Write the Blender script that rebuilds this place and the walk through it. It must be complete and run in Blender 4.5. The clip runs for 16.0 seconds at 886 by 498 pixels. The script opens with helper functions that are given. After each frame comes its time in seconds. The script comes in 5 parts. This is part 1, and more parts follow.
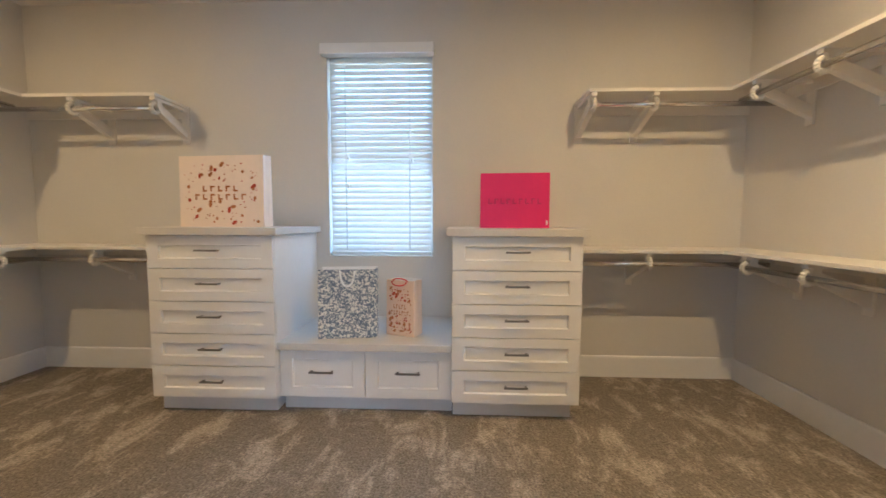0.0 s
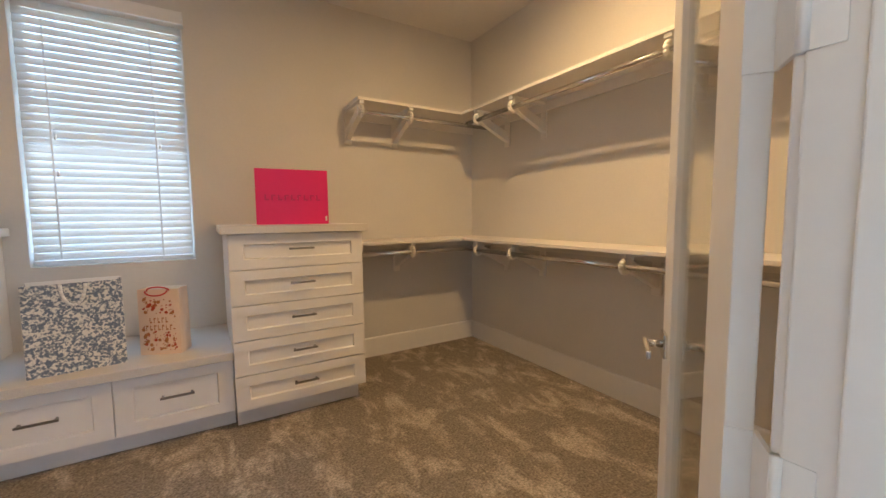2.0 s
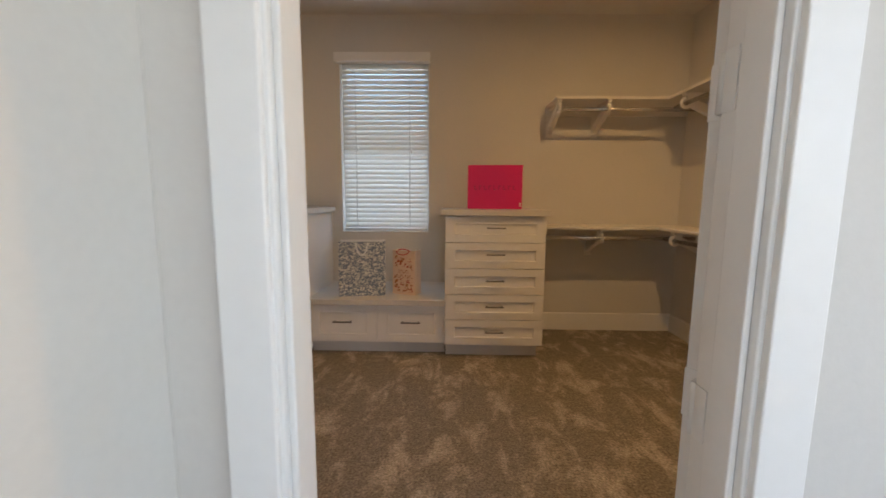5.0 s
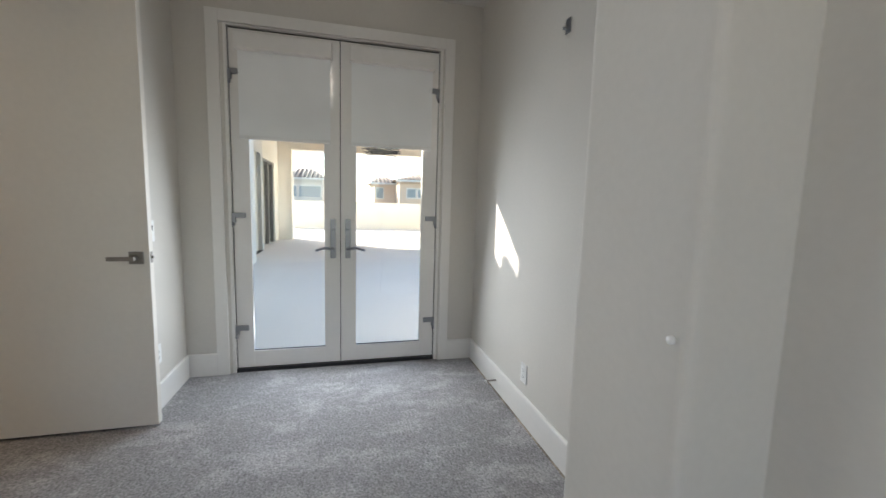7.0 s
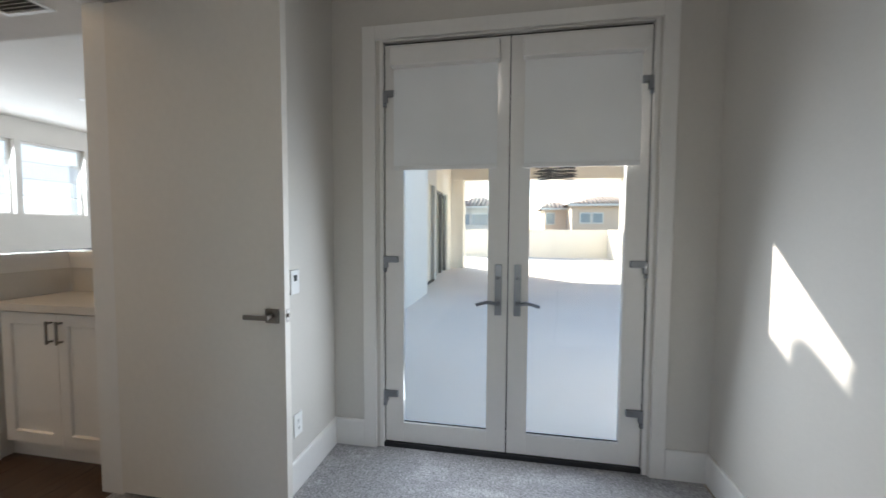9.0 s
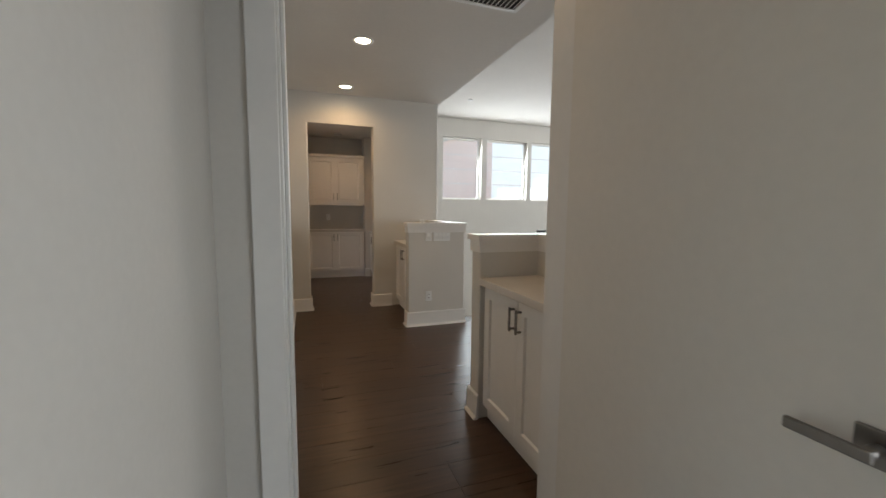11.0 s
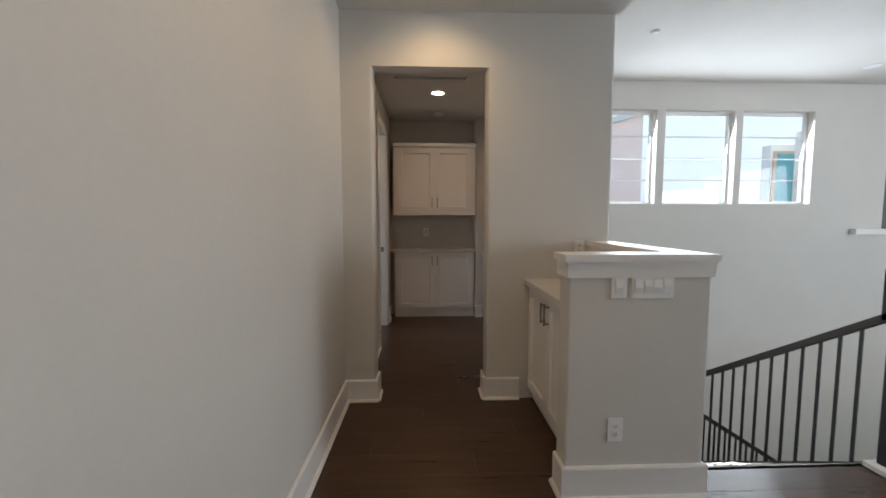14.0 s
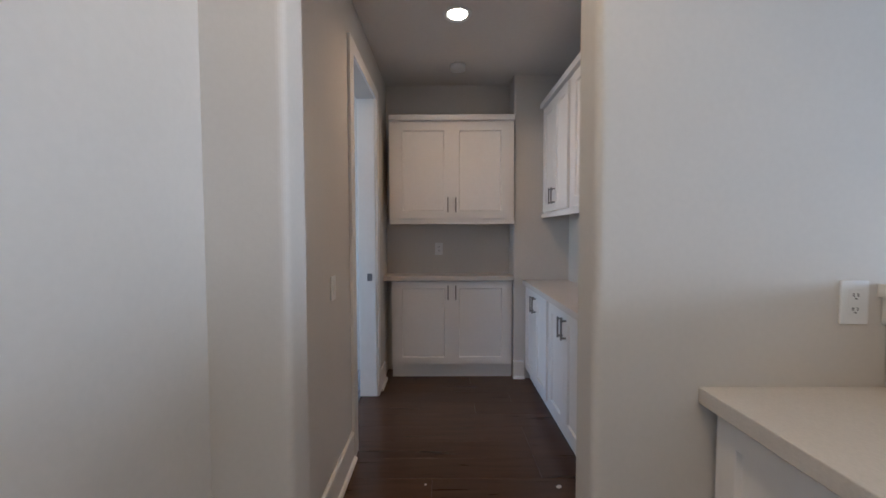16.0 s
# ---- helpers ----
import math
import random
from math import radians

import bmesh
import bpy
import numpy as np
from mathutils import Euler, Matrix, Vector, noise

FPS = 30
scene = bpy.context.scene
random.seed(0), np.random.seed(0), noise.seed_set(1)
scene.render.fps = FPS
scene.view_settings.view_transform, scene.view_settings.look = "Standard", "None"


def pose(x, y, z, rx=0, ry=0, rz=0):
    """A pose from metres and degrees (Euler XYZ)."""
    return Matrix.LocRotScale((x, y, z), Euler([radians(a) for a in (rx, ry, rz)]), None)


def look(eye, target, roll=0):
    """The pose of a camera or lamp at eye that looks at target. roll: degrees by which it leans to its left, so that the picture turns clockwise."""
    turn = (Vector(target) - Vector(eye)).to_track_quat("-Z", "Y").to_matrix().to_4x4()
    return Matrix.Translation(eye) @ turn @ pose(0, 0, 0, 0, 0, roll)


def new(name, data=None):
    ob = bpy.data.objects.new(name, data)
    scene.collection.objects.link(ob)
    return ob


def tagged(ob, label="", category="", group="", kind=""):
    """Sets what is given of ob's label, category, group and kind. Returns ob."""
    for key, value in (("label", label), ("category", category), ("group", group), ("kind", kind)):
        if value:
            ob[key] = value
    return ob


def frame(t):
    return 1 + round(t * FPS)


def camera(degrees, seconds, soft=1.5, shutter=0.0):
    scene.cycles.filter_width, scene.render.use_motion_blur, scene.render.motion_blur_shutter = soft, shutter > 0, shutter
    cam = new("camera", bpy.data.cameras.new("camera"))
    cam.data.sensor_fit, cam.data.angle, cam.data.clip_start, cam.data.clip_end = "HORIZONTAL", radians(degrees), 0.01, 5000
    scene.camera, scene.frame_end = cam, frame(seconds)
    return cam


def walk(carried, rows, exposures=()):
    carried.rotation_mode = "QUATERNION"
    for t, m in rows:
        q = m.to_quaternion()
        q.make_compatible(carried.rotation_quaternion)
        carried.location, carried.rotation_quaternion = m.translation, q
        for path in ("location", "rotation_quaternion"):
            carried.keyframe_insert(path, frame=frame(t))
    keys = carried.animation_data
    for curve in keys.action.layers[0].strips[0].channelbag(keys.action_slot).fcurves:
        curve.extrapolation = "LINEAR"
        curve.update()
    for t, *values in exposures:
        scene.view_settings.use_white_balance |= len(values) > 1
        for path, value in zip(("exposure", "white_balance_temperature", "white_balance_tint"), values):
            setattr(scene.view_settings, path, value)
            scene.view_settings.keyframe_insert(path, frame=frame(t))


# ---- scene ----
cam = camera(97.2, 16.0, shutter=0.2)
PATH = [
    (0, (0.137, 0.356, 1.196), (0.059, 2.349, 1.051), 0.2),
    (0.5, (0.077, 0.319, 1.2), (0.411, 2.285, 1.039), 0.2),
    (1, (-0.005, 0.292, 1.201), (0.655, 2.173, 1.038), -0.1),
    (1.5, (-0.03, 0.258, 1.208), (0.886, 2.028, 1.035), -0.3),
    (2, (0.001, 0.228, 1.189), (1.038, 1.93, 1.024), -0.6),
    (2.5, (0.011, 0.219, 1.176), (1.08, 1.901, 1.014), -0.8),
    (3, (-0.007, 0.223, 1.163), (1.045, 1.916, 0.996), -0.7),
    (3.2, (0.002, 0.218, 1.156), (0.999, 1.943, 0.978), -0.7),
    (5.3, (0.137, -0.386, 1.233), (-0.249, 1.559, 0.975), 1.4),
    (5.5, (0.125, -0.445, 1.238), (-0.532, 1.425, 0.973), 2.1),
    (5.8, (0.063, -0.535, 1.247), (-1.001, 1.136, 0.97), 2.3),
    (6, (0.066, -0.581, 1.25), (-1.265, 0.885, 0.969), 2.2),
    (6.3, (0.005, -0.626, 1.246), (-1.624, 0.503, 0.982), 2.0),
    (6.5, (-0.062, -0.66, 1.26), (-1.822, 0.254, 1.006), 2.0),
    (6.6, (-0.106, -0.663, 1.266), (-1.921, 0.138, 1.013), 1.9),
    (7, (-0.218, -0.681, 1.29), (-2.145, -0.193, 1.066), 1.6),
    (7.5, (-0.375, -0.633, 1.356), (-2.361, -0.451, 1.204), 1.3),
    (8, (-0.542, -0.556, 1.385), (-2.54, -0.53, 1.305), 0.8),
    (8.5, (-0.763, -0.622, 1.407), (-2.761, -0.688, 1.331), 0.9),
    (9, (-1.02, -0.678, 1.37), (-2.984, -1.037, 1.262), 0.3),
    (9.5, (-1.255, -0.725, 1.354), (-2.966, -1.752, 1.22), 1.0),
    (9.8, (-1.353, -0.821, 1.355), (-2.852, -2.136, 1.193), 1.4),
    (10.2, (-1.473, -1.008, 1.353), (-2.663, -2.604, 1.162), 1.3),
    (12.3, (-1.996, -2.37, 1.361), (-2.236, -4.348, 1.173), 0.1),
    (12.5, (-2.007, -2.566, 1.357), (-2.233, -4.545, 1.181), 0.1),
    (13, (-2.01, -2.99, 1.366), (-2.204, -4.973, 1.192), 0.1),
    (13.5, (-2.087, -3.466, 1.368), (-2.214, -5.455, 1.204), 0.1),
    (14, (-2.135, -3.932, 1.366), (-2.217, -5.924, 1.212), 0.0),
    (14.5, (-2.164, -4.366, 1.362), (-2.192, -6.363, 1.242), 0.0),
    (15, (-2.163, -4.827, 1.367), (-2.176, -6.824, 1.257), -0.2),
    (15.5, (-2.203, -5.32, 1.344), (-2.189, -7.318, 1.247), -0.3),
    (16, (-2.168, -5.751, 1.343), (-2.164, -7.749, 1.256), -0.2),
]
walk(cam, [(t, look(eye, target, roll)) for t, eye, target, roll in PATH], [(0.0, 3.55, 4950, 2), (1.0, 3.4, 4850, 3), (1.6, 3.35, 5550, 7), (2.2, 3.3, 5700, 7), (3.2, 3.1, 5950, 7), (5.5, 2.4, 6700, 10), (6.2, 2.05, 7000, 10), (6.7, 1.8, 7000, 10), (7.0, 1.65, 6700, 10), (8.0, 1.5, 6350, 10), (9.4, 1.4, 6500, 10), (10.2, 1.3, 6900, 10), (12.4, 1.25, 6400, 10), (13.2, 1.2, 6350, 10), (14.0, 1.2, 6250, 10), (14.5, 1.3, 6250, 10), (15.5, 1.45, 6100, 10), (16.0, 1.8, 5250, 10)])

# ---- world and light ----
SUN_TO = Vector((-1.05, -1.0, 0.92)).normalized()
world = bpy.data.worlds.new("sky")
scene.world = world
world.use_nodes = True
wn = world.node_tree
sky = wn.nodes.new("ShaderNodeTexSky")
sky.sky_type, sky.sun_disc = "NISHITA", False
sky.sun_elevation = math.asin(SUN_TO.z)
sky.sun_rotation = math.atan2(SUN_TO.x, SUN_TO.y)
wn.links.new(sky.outputs[0], wn.nodes["Background"].inputs[0])
wn.nodes["Background"].inputs[1].default_value = 0.15
sun = new("sun", bpy.data.lights.new("sun", "SUN"))
sun.data.energy, sun.data.angle, sun.data.color = 5.0, radians(0.53), (1.0, 0.95, 0.87)
sun.matrix_world = look((0, 0, 30), Vector((0, 0, 30)) - SUN_TO)


def area(name, x, y, z, aim, sx, sy, watts, colour=(1, 1, 1), spread=180):
    lamp = new(name, bpy.data.lights.new(name, "AREA"))
    lamp.data.shape, lamp.data.size, lamp.data.size_y = "RECTANGLE", sx, sy
    lamp.data.energy, lamp.data.color, lamp.data.spread = watts, colour, radians(spread)
    lamp.matrix_world = look((x, y, z), (x + aim[0], y + aim[1], z + aim[2]))
    return lamp


def can_lamp(x, y, z, watts, colour, size=0.08, spread=150):
    lamp = new("downlight_lamp", bpy.data.lights.new("downlight_lamp", "AREA"))
    lamp.data.shape, lamp.data.size = "DISK", size
    lamp.data.energy, lamp.data.color, lamp.data.spread = watts, colour, radians(spread)
    lamp.matrix_world = look((x, y, z), (x, y + 0.0001, z - 1))
    return lamp


WARM = (1.0, 0.63, 0.28)
SKYC = (0.82, 0.91, 1.0)
# the skylight that falls in through the glass doors and the stair windows
area("french_door_skylight", -3.17, -0.71, 0.95, (1, -0.10, -0.18), 1.3, 1.35, 7.4, (0.82, 0.91, 1.0))
area("stair_window_skylight", -6.1, -9.66, 2.2, (0, 1, -0.3), 3.3, 1.2, 56, SKYC)
# fill lamp for the hall; its west window is made up and unseen
area("hall_west_fill", -11.12, -4.4, 1.9, (1, -0.1, -0.1), 2.6, 1.6, 34, SKYC)
# fill lamp added to brighten the half wall; no glass door stands here
area("hall_north_fill", -10.1, -3.30, 1.25, (0.45, -1, 0), 1.9, 2.0, 64, SKYC)
# two fill lamps that brighten the vestibule from made-up, unseen window openings
area("vestibule_east_fill", 2.15, -0.75, 1.55, (-1, 0, -0.05), 1.5, 1.5, 1.0, (1.0, 0.93, 0.86))
area("vestibule_south_fill", 1.1, -1.80, 1.55, (-0.35, 1, -0.05), 1.3, 1.5, 1.5, (1.0, 0.93, 0.86))
# skylight through the closet window
area("closet_window_skylight", -0.46, 3.37, 1.7, (0, -1, -0.1), 0.74, 1.4, 0.85, (0.62, 0.81, 1.0))
for cx, watts in ((-2.5, 2.6), (1.25, 3.7)):
    can_lamp(cx, 1.55, 2.80, watts, (1.0, 0.60, 0.245), 0.05, 176)
for cx, cy in ((-2.2, -6.40), (-2.22, -5.05), (-2.2, -3.6)):
    can_lamp(cx, cy, 2.80, 1.4, WARM)
can_lamp(-2.26, -8.31, 2.715, 1.5, (1.0, 0.55, 0.24))

# ---- materials ----


def mat(name, colour, rough=0.5, metal=0.0, spots=0.06, scale=30.0, bump=0.0, bump_scale=200.0, coat=0.0, big=0.04, big_scale=2.0, spec=0.5, trans=0.0, sheen=0.0):
    m = bpy.data.materials.new(name)
    m.use_nodes = True
    nt, b = m.node_tree, m.node_tree.nodes["Principled BSDF"]
    b.inputs["Roughness"].default_value, b.inputs["Metallic"].default_value = rough, metal
    b.inputs["Specular IOR Level"].default_value = spec
    b.inputs["Coat Weight"].default_value = coat
    b.inputs["Transmission Weight"].default_value = trans
    b.inputs["Sheen Weight"].default_value = sheen
    co = nt.nodes.new("ShaderNodeTexCoord")
    fine, wide = nt.nodes.new("ShaderNodeTexNoise"), nt.nodes.new("ShaderNodeTexNoise")
    fine.inputs["Scale"].default_value, wide.inputs["Scale"].default_value = scale, big_scale
    fine.inputs["Detail"].default_value = 4
    for n in (fine, wide):
        nt.links.new(co.outputs["Object"], n.inputs["Vector"])
    mixs = []
    for n, amount in ((fine, spots), (wide, big)):
        r = nt.nodes.new("ShaderNodeMapRange")
        r.inputs["From Min"].default_value, r.inputs["From Max"].default_value = 0.3, 0.7
        r.inputs["To Min"].default_value, r.inputs["To Max"].default_value = 1 - amount, 1 + amount
        nt.links.new(n.outputs["Fac"], r.inputs["Value"])
        mixs.append(r)
    mul = nt.nodes.new("ShaderNodeMath")
    mul.operation = "MULTIPLY"
    nt.links.new(mixs[0].outputs[0], mul.inputs[0])
    nt.links.new(mixs[1].outputs[0], mul.inputs[1])
    vm = nt.nodes.new("ShaderNodeVectorMath")
    vm.operation = "SCALE"
    vm.inputs[0].default_value = colour
    nt.links.new(mul.outputs[0], vm.inputs["Scale"])
    nt.links.new(vm.outputs[0], b.inputs["Base Color"])
    if bump:
        n = nt.nodes.new("ShaderNodeTexNoise")
        n.inputs["Scale"].default_value, n.inputs["Detail"].default_value = bump_scale, 3
        nt.links.new(co.outputs["Object"], n.inputs["Vector"])
        bp = nt.nodes.new("ShaderNodeBump")
        bp.inputs["Strength"].default_value, bp.inputs["Distance"].default_value = bump, 0.004
        nt.links.new(n.outputs["Fac"], bp.inputs["Height"])
        nt.links.new(bp.outputs[0], b.inputs["Normal"])
    return m


def glow(name, colour, strength):
    m = bpy.data.materials.new(name)
    m.use_nodes = True
    b = m.node_tree.nodes["Principled BSDF"]
    b.inputs["Base Color"].default_value = (*colour, 1)
    b.inputs["Emission Color"].default_value = (*colour, 1)
    b.inputs["Emission Strength"].default_value = strength
    return m


def clear_glass(name, tint=(0.96, 0.98, 0.97)):
    m = bpy.data.materials.new(name)
    m.use_nodes = True
    nt = m.node_tree
    nt.nodes.remove(nt.nodes["Principled BSDF"])
    g, t, mx, fr = (nt.nodes.new("ShaderNode" + k) for k in ("BsdfGlossy", "BsdfTransparent", "MixShader", "LayerWeight"))
    g.inputs["Roughness"].default_value = 0.0
    t.inputs["Color"].default_value = (*tint, 1)
    # Schlick's rise of gloss towards a grazing view, the same from either face
    fr.inputs["Blend"].default_value = 0.5
    power, scale = nt.nodes.new("ShaderNodeMath"), nt.nodes.new("ShaderNodeMath")
    power.operation, power.inputs[1].default_value = "POWER", 5.0
    scale.operation, scale.inputs[1].default_value, scale.inputs[2].default_value = "MULTIPLY_ADD", 0.92, 0.04
    nt.links.new(fr.outputs["Facing"], power.inputs[0])
    nt.links.new(power.outputs[0], scale.inputs[0])
    nt.links.new(scale.outputs[0], mx.inputs[0])
    nt.links.new(t.outputs[0], mx.inputs[1])
    nt.links.new(g.outputs[0], mx.inputs[2])
    nt.links.new(mx.outputs[0], nt.nodes["Material Output"].inputs["Surface"])
    return m


PAINT = mat("wall_paint", (0.62, 0.59, 0.545), 0.75, spots=0.015, scale=60, big=0.02, bump=0.06, bump_scale=140)
CEIL = mat("ceiling_paint", (0.68, 0.65, 0.61), 0.85, spots=0.015, big=0.02, bump=0.15, bump_scale=120)
TRIM = mat("trim_paint", (0.78, 0.76, 0.73), 0.4, spots=0.012, big=0.02, bump=0.03, bump_scale=60)
CABINET = mat("cabinet_lacquer", (0.78, 0.75, 0.71), 0.38, spots=0.012, big=0.015, bump=0.02, bump_scale=80)
DOORP = mat("door_paint", (0.74, 0.70, 0.64), 0.45, spots=0.015, big=0.02, bump=0.03, bump_scale=70)
COUNTER = mat("quartz_top", (0.60, 0.56, 0.51), 0.28, spots=0.06, scale=180, big=0.03, big_scale=5)
SHELF = mat("shelf_lacquer", (0.74, 0.70, 0.64), 0.4, spots=0.012, big=0.02)
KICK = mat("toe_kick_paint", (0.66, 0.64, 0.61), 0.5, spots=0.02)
CHROME = mat("chrome", (0.75, 0.73, 0.70), 0.12, metal=1.0, spots=0.02, big=0.02)
NICKEL = mat("satin_nickel", (0.26, 0.24, 0.22), 0.32, metal=1.0, spots=0.03, big=0.03)
STEEL = mat("brushed_steel", (0.27, 0.28, 0.30), 0.38, metal=1.0, spots=0.03)
HINGEP = mat("white_enamel", (0.80, 0.79, 0.77), 0.35, spots=0.02)
IRON = mat("black_iron", (0.012, 0.012, 0.014), 0.45, spots=0.1)
PLASTIC = mat("white_plastic", (0.80, 0.80, 0.79), 0.35, spots=0.01)
DARK = mat("dark_recess", (0.03, 0.03, 0.03), 0.6)
GLASS = clear_glass("window_glass")


def let_light_through(m, share):
    """Cloth and thin slats pass a share of the light that falls on their back."""
    nt, b = m.node_tree, m.node_tree.nodes["Principled BSDF"]
    t, mx = nt.nodes.new("ShaderNodeBsdfTranslucent"), nt.nodes.new("ShaderNodeMixShader")
    nt.links.new(b.inputs["Base Color"].links[0].from_socket, t.inputs["Color"])
    mx.inputs[0].default_value = share
    nt.links.new(b.outputs[0], mx.inputs[1])
    nt.links.new(t.outputs[0], mx.inputs[2])
    nt.links.new(mx.outputs[0], nt.nodes["Material Output"].inputs["Surface"])
    return m


SHADE = let_light_through(mat("roller_fabric", (0.86, 0.87, 0.87), 0.9, spots=0.02, scale=400, bump=0.1, bump_scale=700), 0.04)
STUCCO = mat("cream_stucco", (0.80, 0.74, 0.63), 0.9, spots=0.04, scale=60, bump=0.4, bump_scale=90)
STUCCO_W = mat("white_stucco", (0.78, 0.77, 0.74), 0.9, spots=0.04, scale=60, bump=0.4, bump_scale=90)
PAVER = mat("terrace_coating", (0.80, 0.745, 0.68), 0.8, spots=0.06, scale=40, big=0.05, big_scale=0.6, bump=0.2, bump_scale=60)
LAMPG = glow("lamp_lens", (1.0, 0.82, 0.6), 14.0)


def carpet_material(name, low, high, base=(0.235, 0.198, 0.165)):
    m = mat(name, base, 1.0, spots=0.42, scale=90, big=0.12, big_scale=28, bump=1.0, bump_scale=170, spec=0.05)
    nt, b = m.node_tree, m.node_tree.nodes["Principled BSDF"]
    co = nt.nodes["Texture Coordinate"]
    src = b.inputs["Base Color"].links[0].from_socket
    # brushed patches where the pile lies the other way
    w = nt.nodes.new("ShaderNodeTexNoise")
    w.inputs["Roughness"].default_value = 0.68
    w.inputs["Scale"].default_value, w.inputs["Detail"].default_value, w.inputs["Distortion"].default_value = 3.4, 7.0, 0.5
    mp = nt.nodes.new("ShaderNodeMapping")
    mp.inputs["Scale"].default_value = (1.6, 0.8, 1.0)
    mp.inputs["Rotation"].default_value = (0, 0, 0.3)
    nt.links.new(co.outputs["Object"], mp.inputs["Vector"])
    nt.links.new(mp.outputs[0], w.inputs["Vector"])
    r = nt.nodes.new("ShaderNodeMapRange")
    r.inputs["From Min"].default_value, r.inputs["From Max"].default_value = 0.49, 0.61
    r.inputs["To Min"].default_value, r.inputs["To Max"].default_value = low, high
    nt.links.new(w.outputs["Fac"], r.inputs["Value"])
    vm = nt.nodes.new("ShaderNodeVectorMath")
    vm.operation = "SCALE"
    nt.links.new(src, vm.inputs[0])
    nt.links.new(r.outputs[0], vm.inputs["Scale"])
    nt.links.new(vm.outputs[0], b.inputs["Base Color"])
    return m


def wood_floor_material():
    m = mat("dark_oak", (0.062, 0.033, 0.019), 0.36, spots=0.0, big=0.0, spec=0.4)
    nt, b = m.node_tree, m.node_tree.nodes["Principled BSDF"]
    co = nt.nodes["Texture Coordinate"]
    src = b.inputs["Base Color"].links[0].from_socket
    oi = nt.nodes.new("ShaderNodeObjectInfo")
    add = nt.nodes.new("ShaderNodeVectorMath")
    add.operation = "ADD"
    cb = nt.nodes.new("ShaderNodeCombineXYZ")
    for i in (0, 1):
        mm = nt.nodes.new("ShaderNodeMath")
        mm.operation, mm.inputs[1].default_value = "MULTIPLY", 40.0 + 7 * i
        nt.links.new(oi.outputs["Random"], mm.inputs[0])
        nt.links.new(mm.outputs[0], cb.inputs[i])
    nt.links.new(co.outputs["Object"], add.inputs[0])
    nt.links.new(cb.outputs[0], add.inputs[1])
    mp = nt.nodes.new("ShaderNodeMapping")
    mp.inputs["Scale"].default_value = (2.0, 24, 1)
    nt.links.new(add.outputs[0], mp.inputs["Vector"])
    g = nt.nodes.new("ShaderNodeTexNoise")
    g.inputs["Scale"].default_value, g.inputs["Detail"].default_value, g.inputs["Distortion"].default_value = 1.0, 6, 0.6
    nt.links.new(mp.outputs[0], g.inputs["Vector"])
    r = nt.nodes.new("ShaderNodeMapRange")
    r.inputs["From Min"].default_value, r.inputs["From Max"].default_value = 0.3, 0.7
    r.inputs["To Min"].default_value, r.inputs["To Max"].default_value = 0.7, 1.3
    nt.links.new(g.outputs["Fac"], r.inputs["Value"])
    r2 = nt.nodes.new("ShaderNodeMapRange")
    r2.inputs["To Min"].default_value, r2.inputs["To Max"].default_value = 0.86, 1.14
    nt.links.new(oi.outputs["Random"], r2.inputs["Value"])
    mul = nt.nodes.new("ShaderNodeMath")
    mul.operation = "MULTIPLY"
    nt.links.new(r.outputs[0], mul.inputs[0])
    nt.links.new(r2.outputs[0], mul.inputs[1])
    vm = nt.nodes.new("ShaderNodeVectorMath")
    vm.operation = "SCALE"
    nt.links.new(src, vm.inputs[0])
    nt.links.new(mul.outputs[0], vm.inputs["Scale"])
    nt.links.new(vm.outputs[0], b.inputs["Base Color"])
    rr = nt.nodes.new("ShaderNodeMapRange")
    rr.inputs["To Min"].default_value, rr.inputs["To Max"].default_value = 0.22, 0.38
    nt.links.new(g.outputs["Fac"], rr.inputs["Value"])
    nt.links.new(rr.outputs[0], b.inputs["Roughness"])
    bp = nt.nodes.new("ShaderNodeBump")
    bp.inputs["Strength"].default_value, bp.inputs["Distance"].default_value = 0.12, 0.002
    nt.links.new(g.outputs["Fac"], bp.inputs["Height"])
    nt.links.new(bp.outputs[0], b.inputs["Normal"])
    return m


CARPET = carpet_material("carpet_brushed", 0.86, 1.5, (0.275, 0.235, 0.195))
# paler, bluer base: cool daylight from the glass doors is put into the colour
CARPET_PLAIN_DAYLIT = carpet_material("carpet_even_daylit", 0.95, 1.25, (0.32, 0.31, 0.315))
OAK = wood_floor_material()

# ---- mesh helpers ----


def box(bm, x0, x1, y0, y1, z0, z1, bevel=0.0):
    m = Matrix.LocRotScale(((x0 + x1) / 2, (y0 + y1) / 2, (z0 + z1) / 2), None, (abs(x1 - x0), abs(y1 - y0), abs(z1 - z0)))
    made = bmesh.ops.create_cube(bm, size=1.0, matrix=m)["verts"]
    if bevel:
        edges = list({e for v in made for e in v.link_edges})
        bmesh.ops.bevel(bm, geom=edges, offset=bevel, segments=2, profile=0.5, affect="EDGES")
    return bm


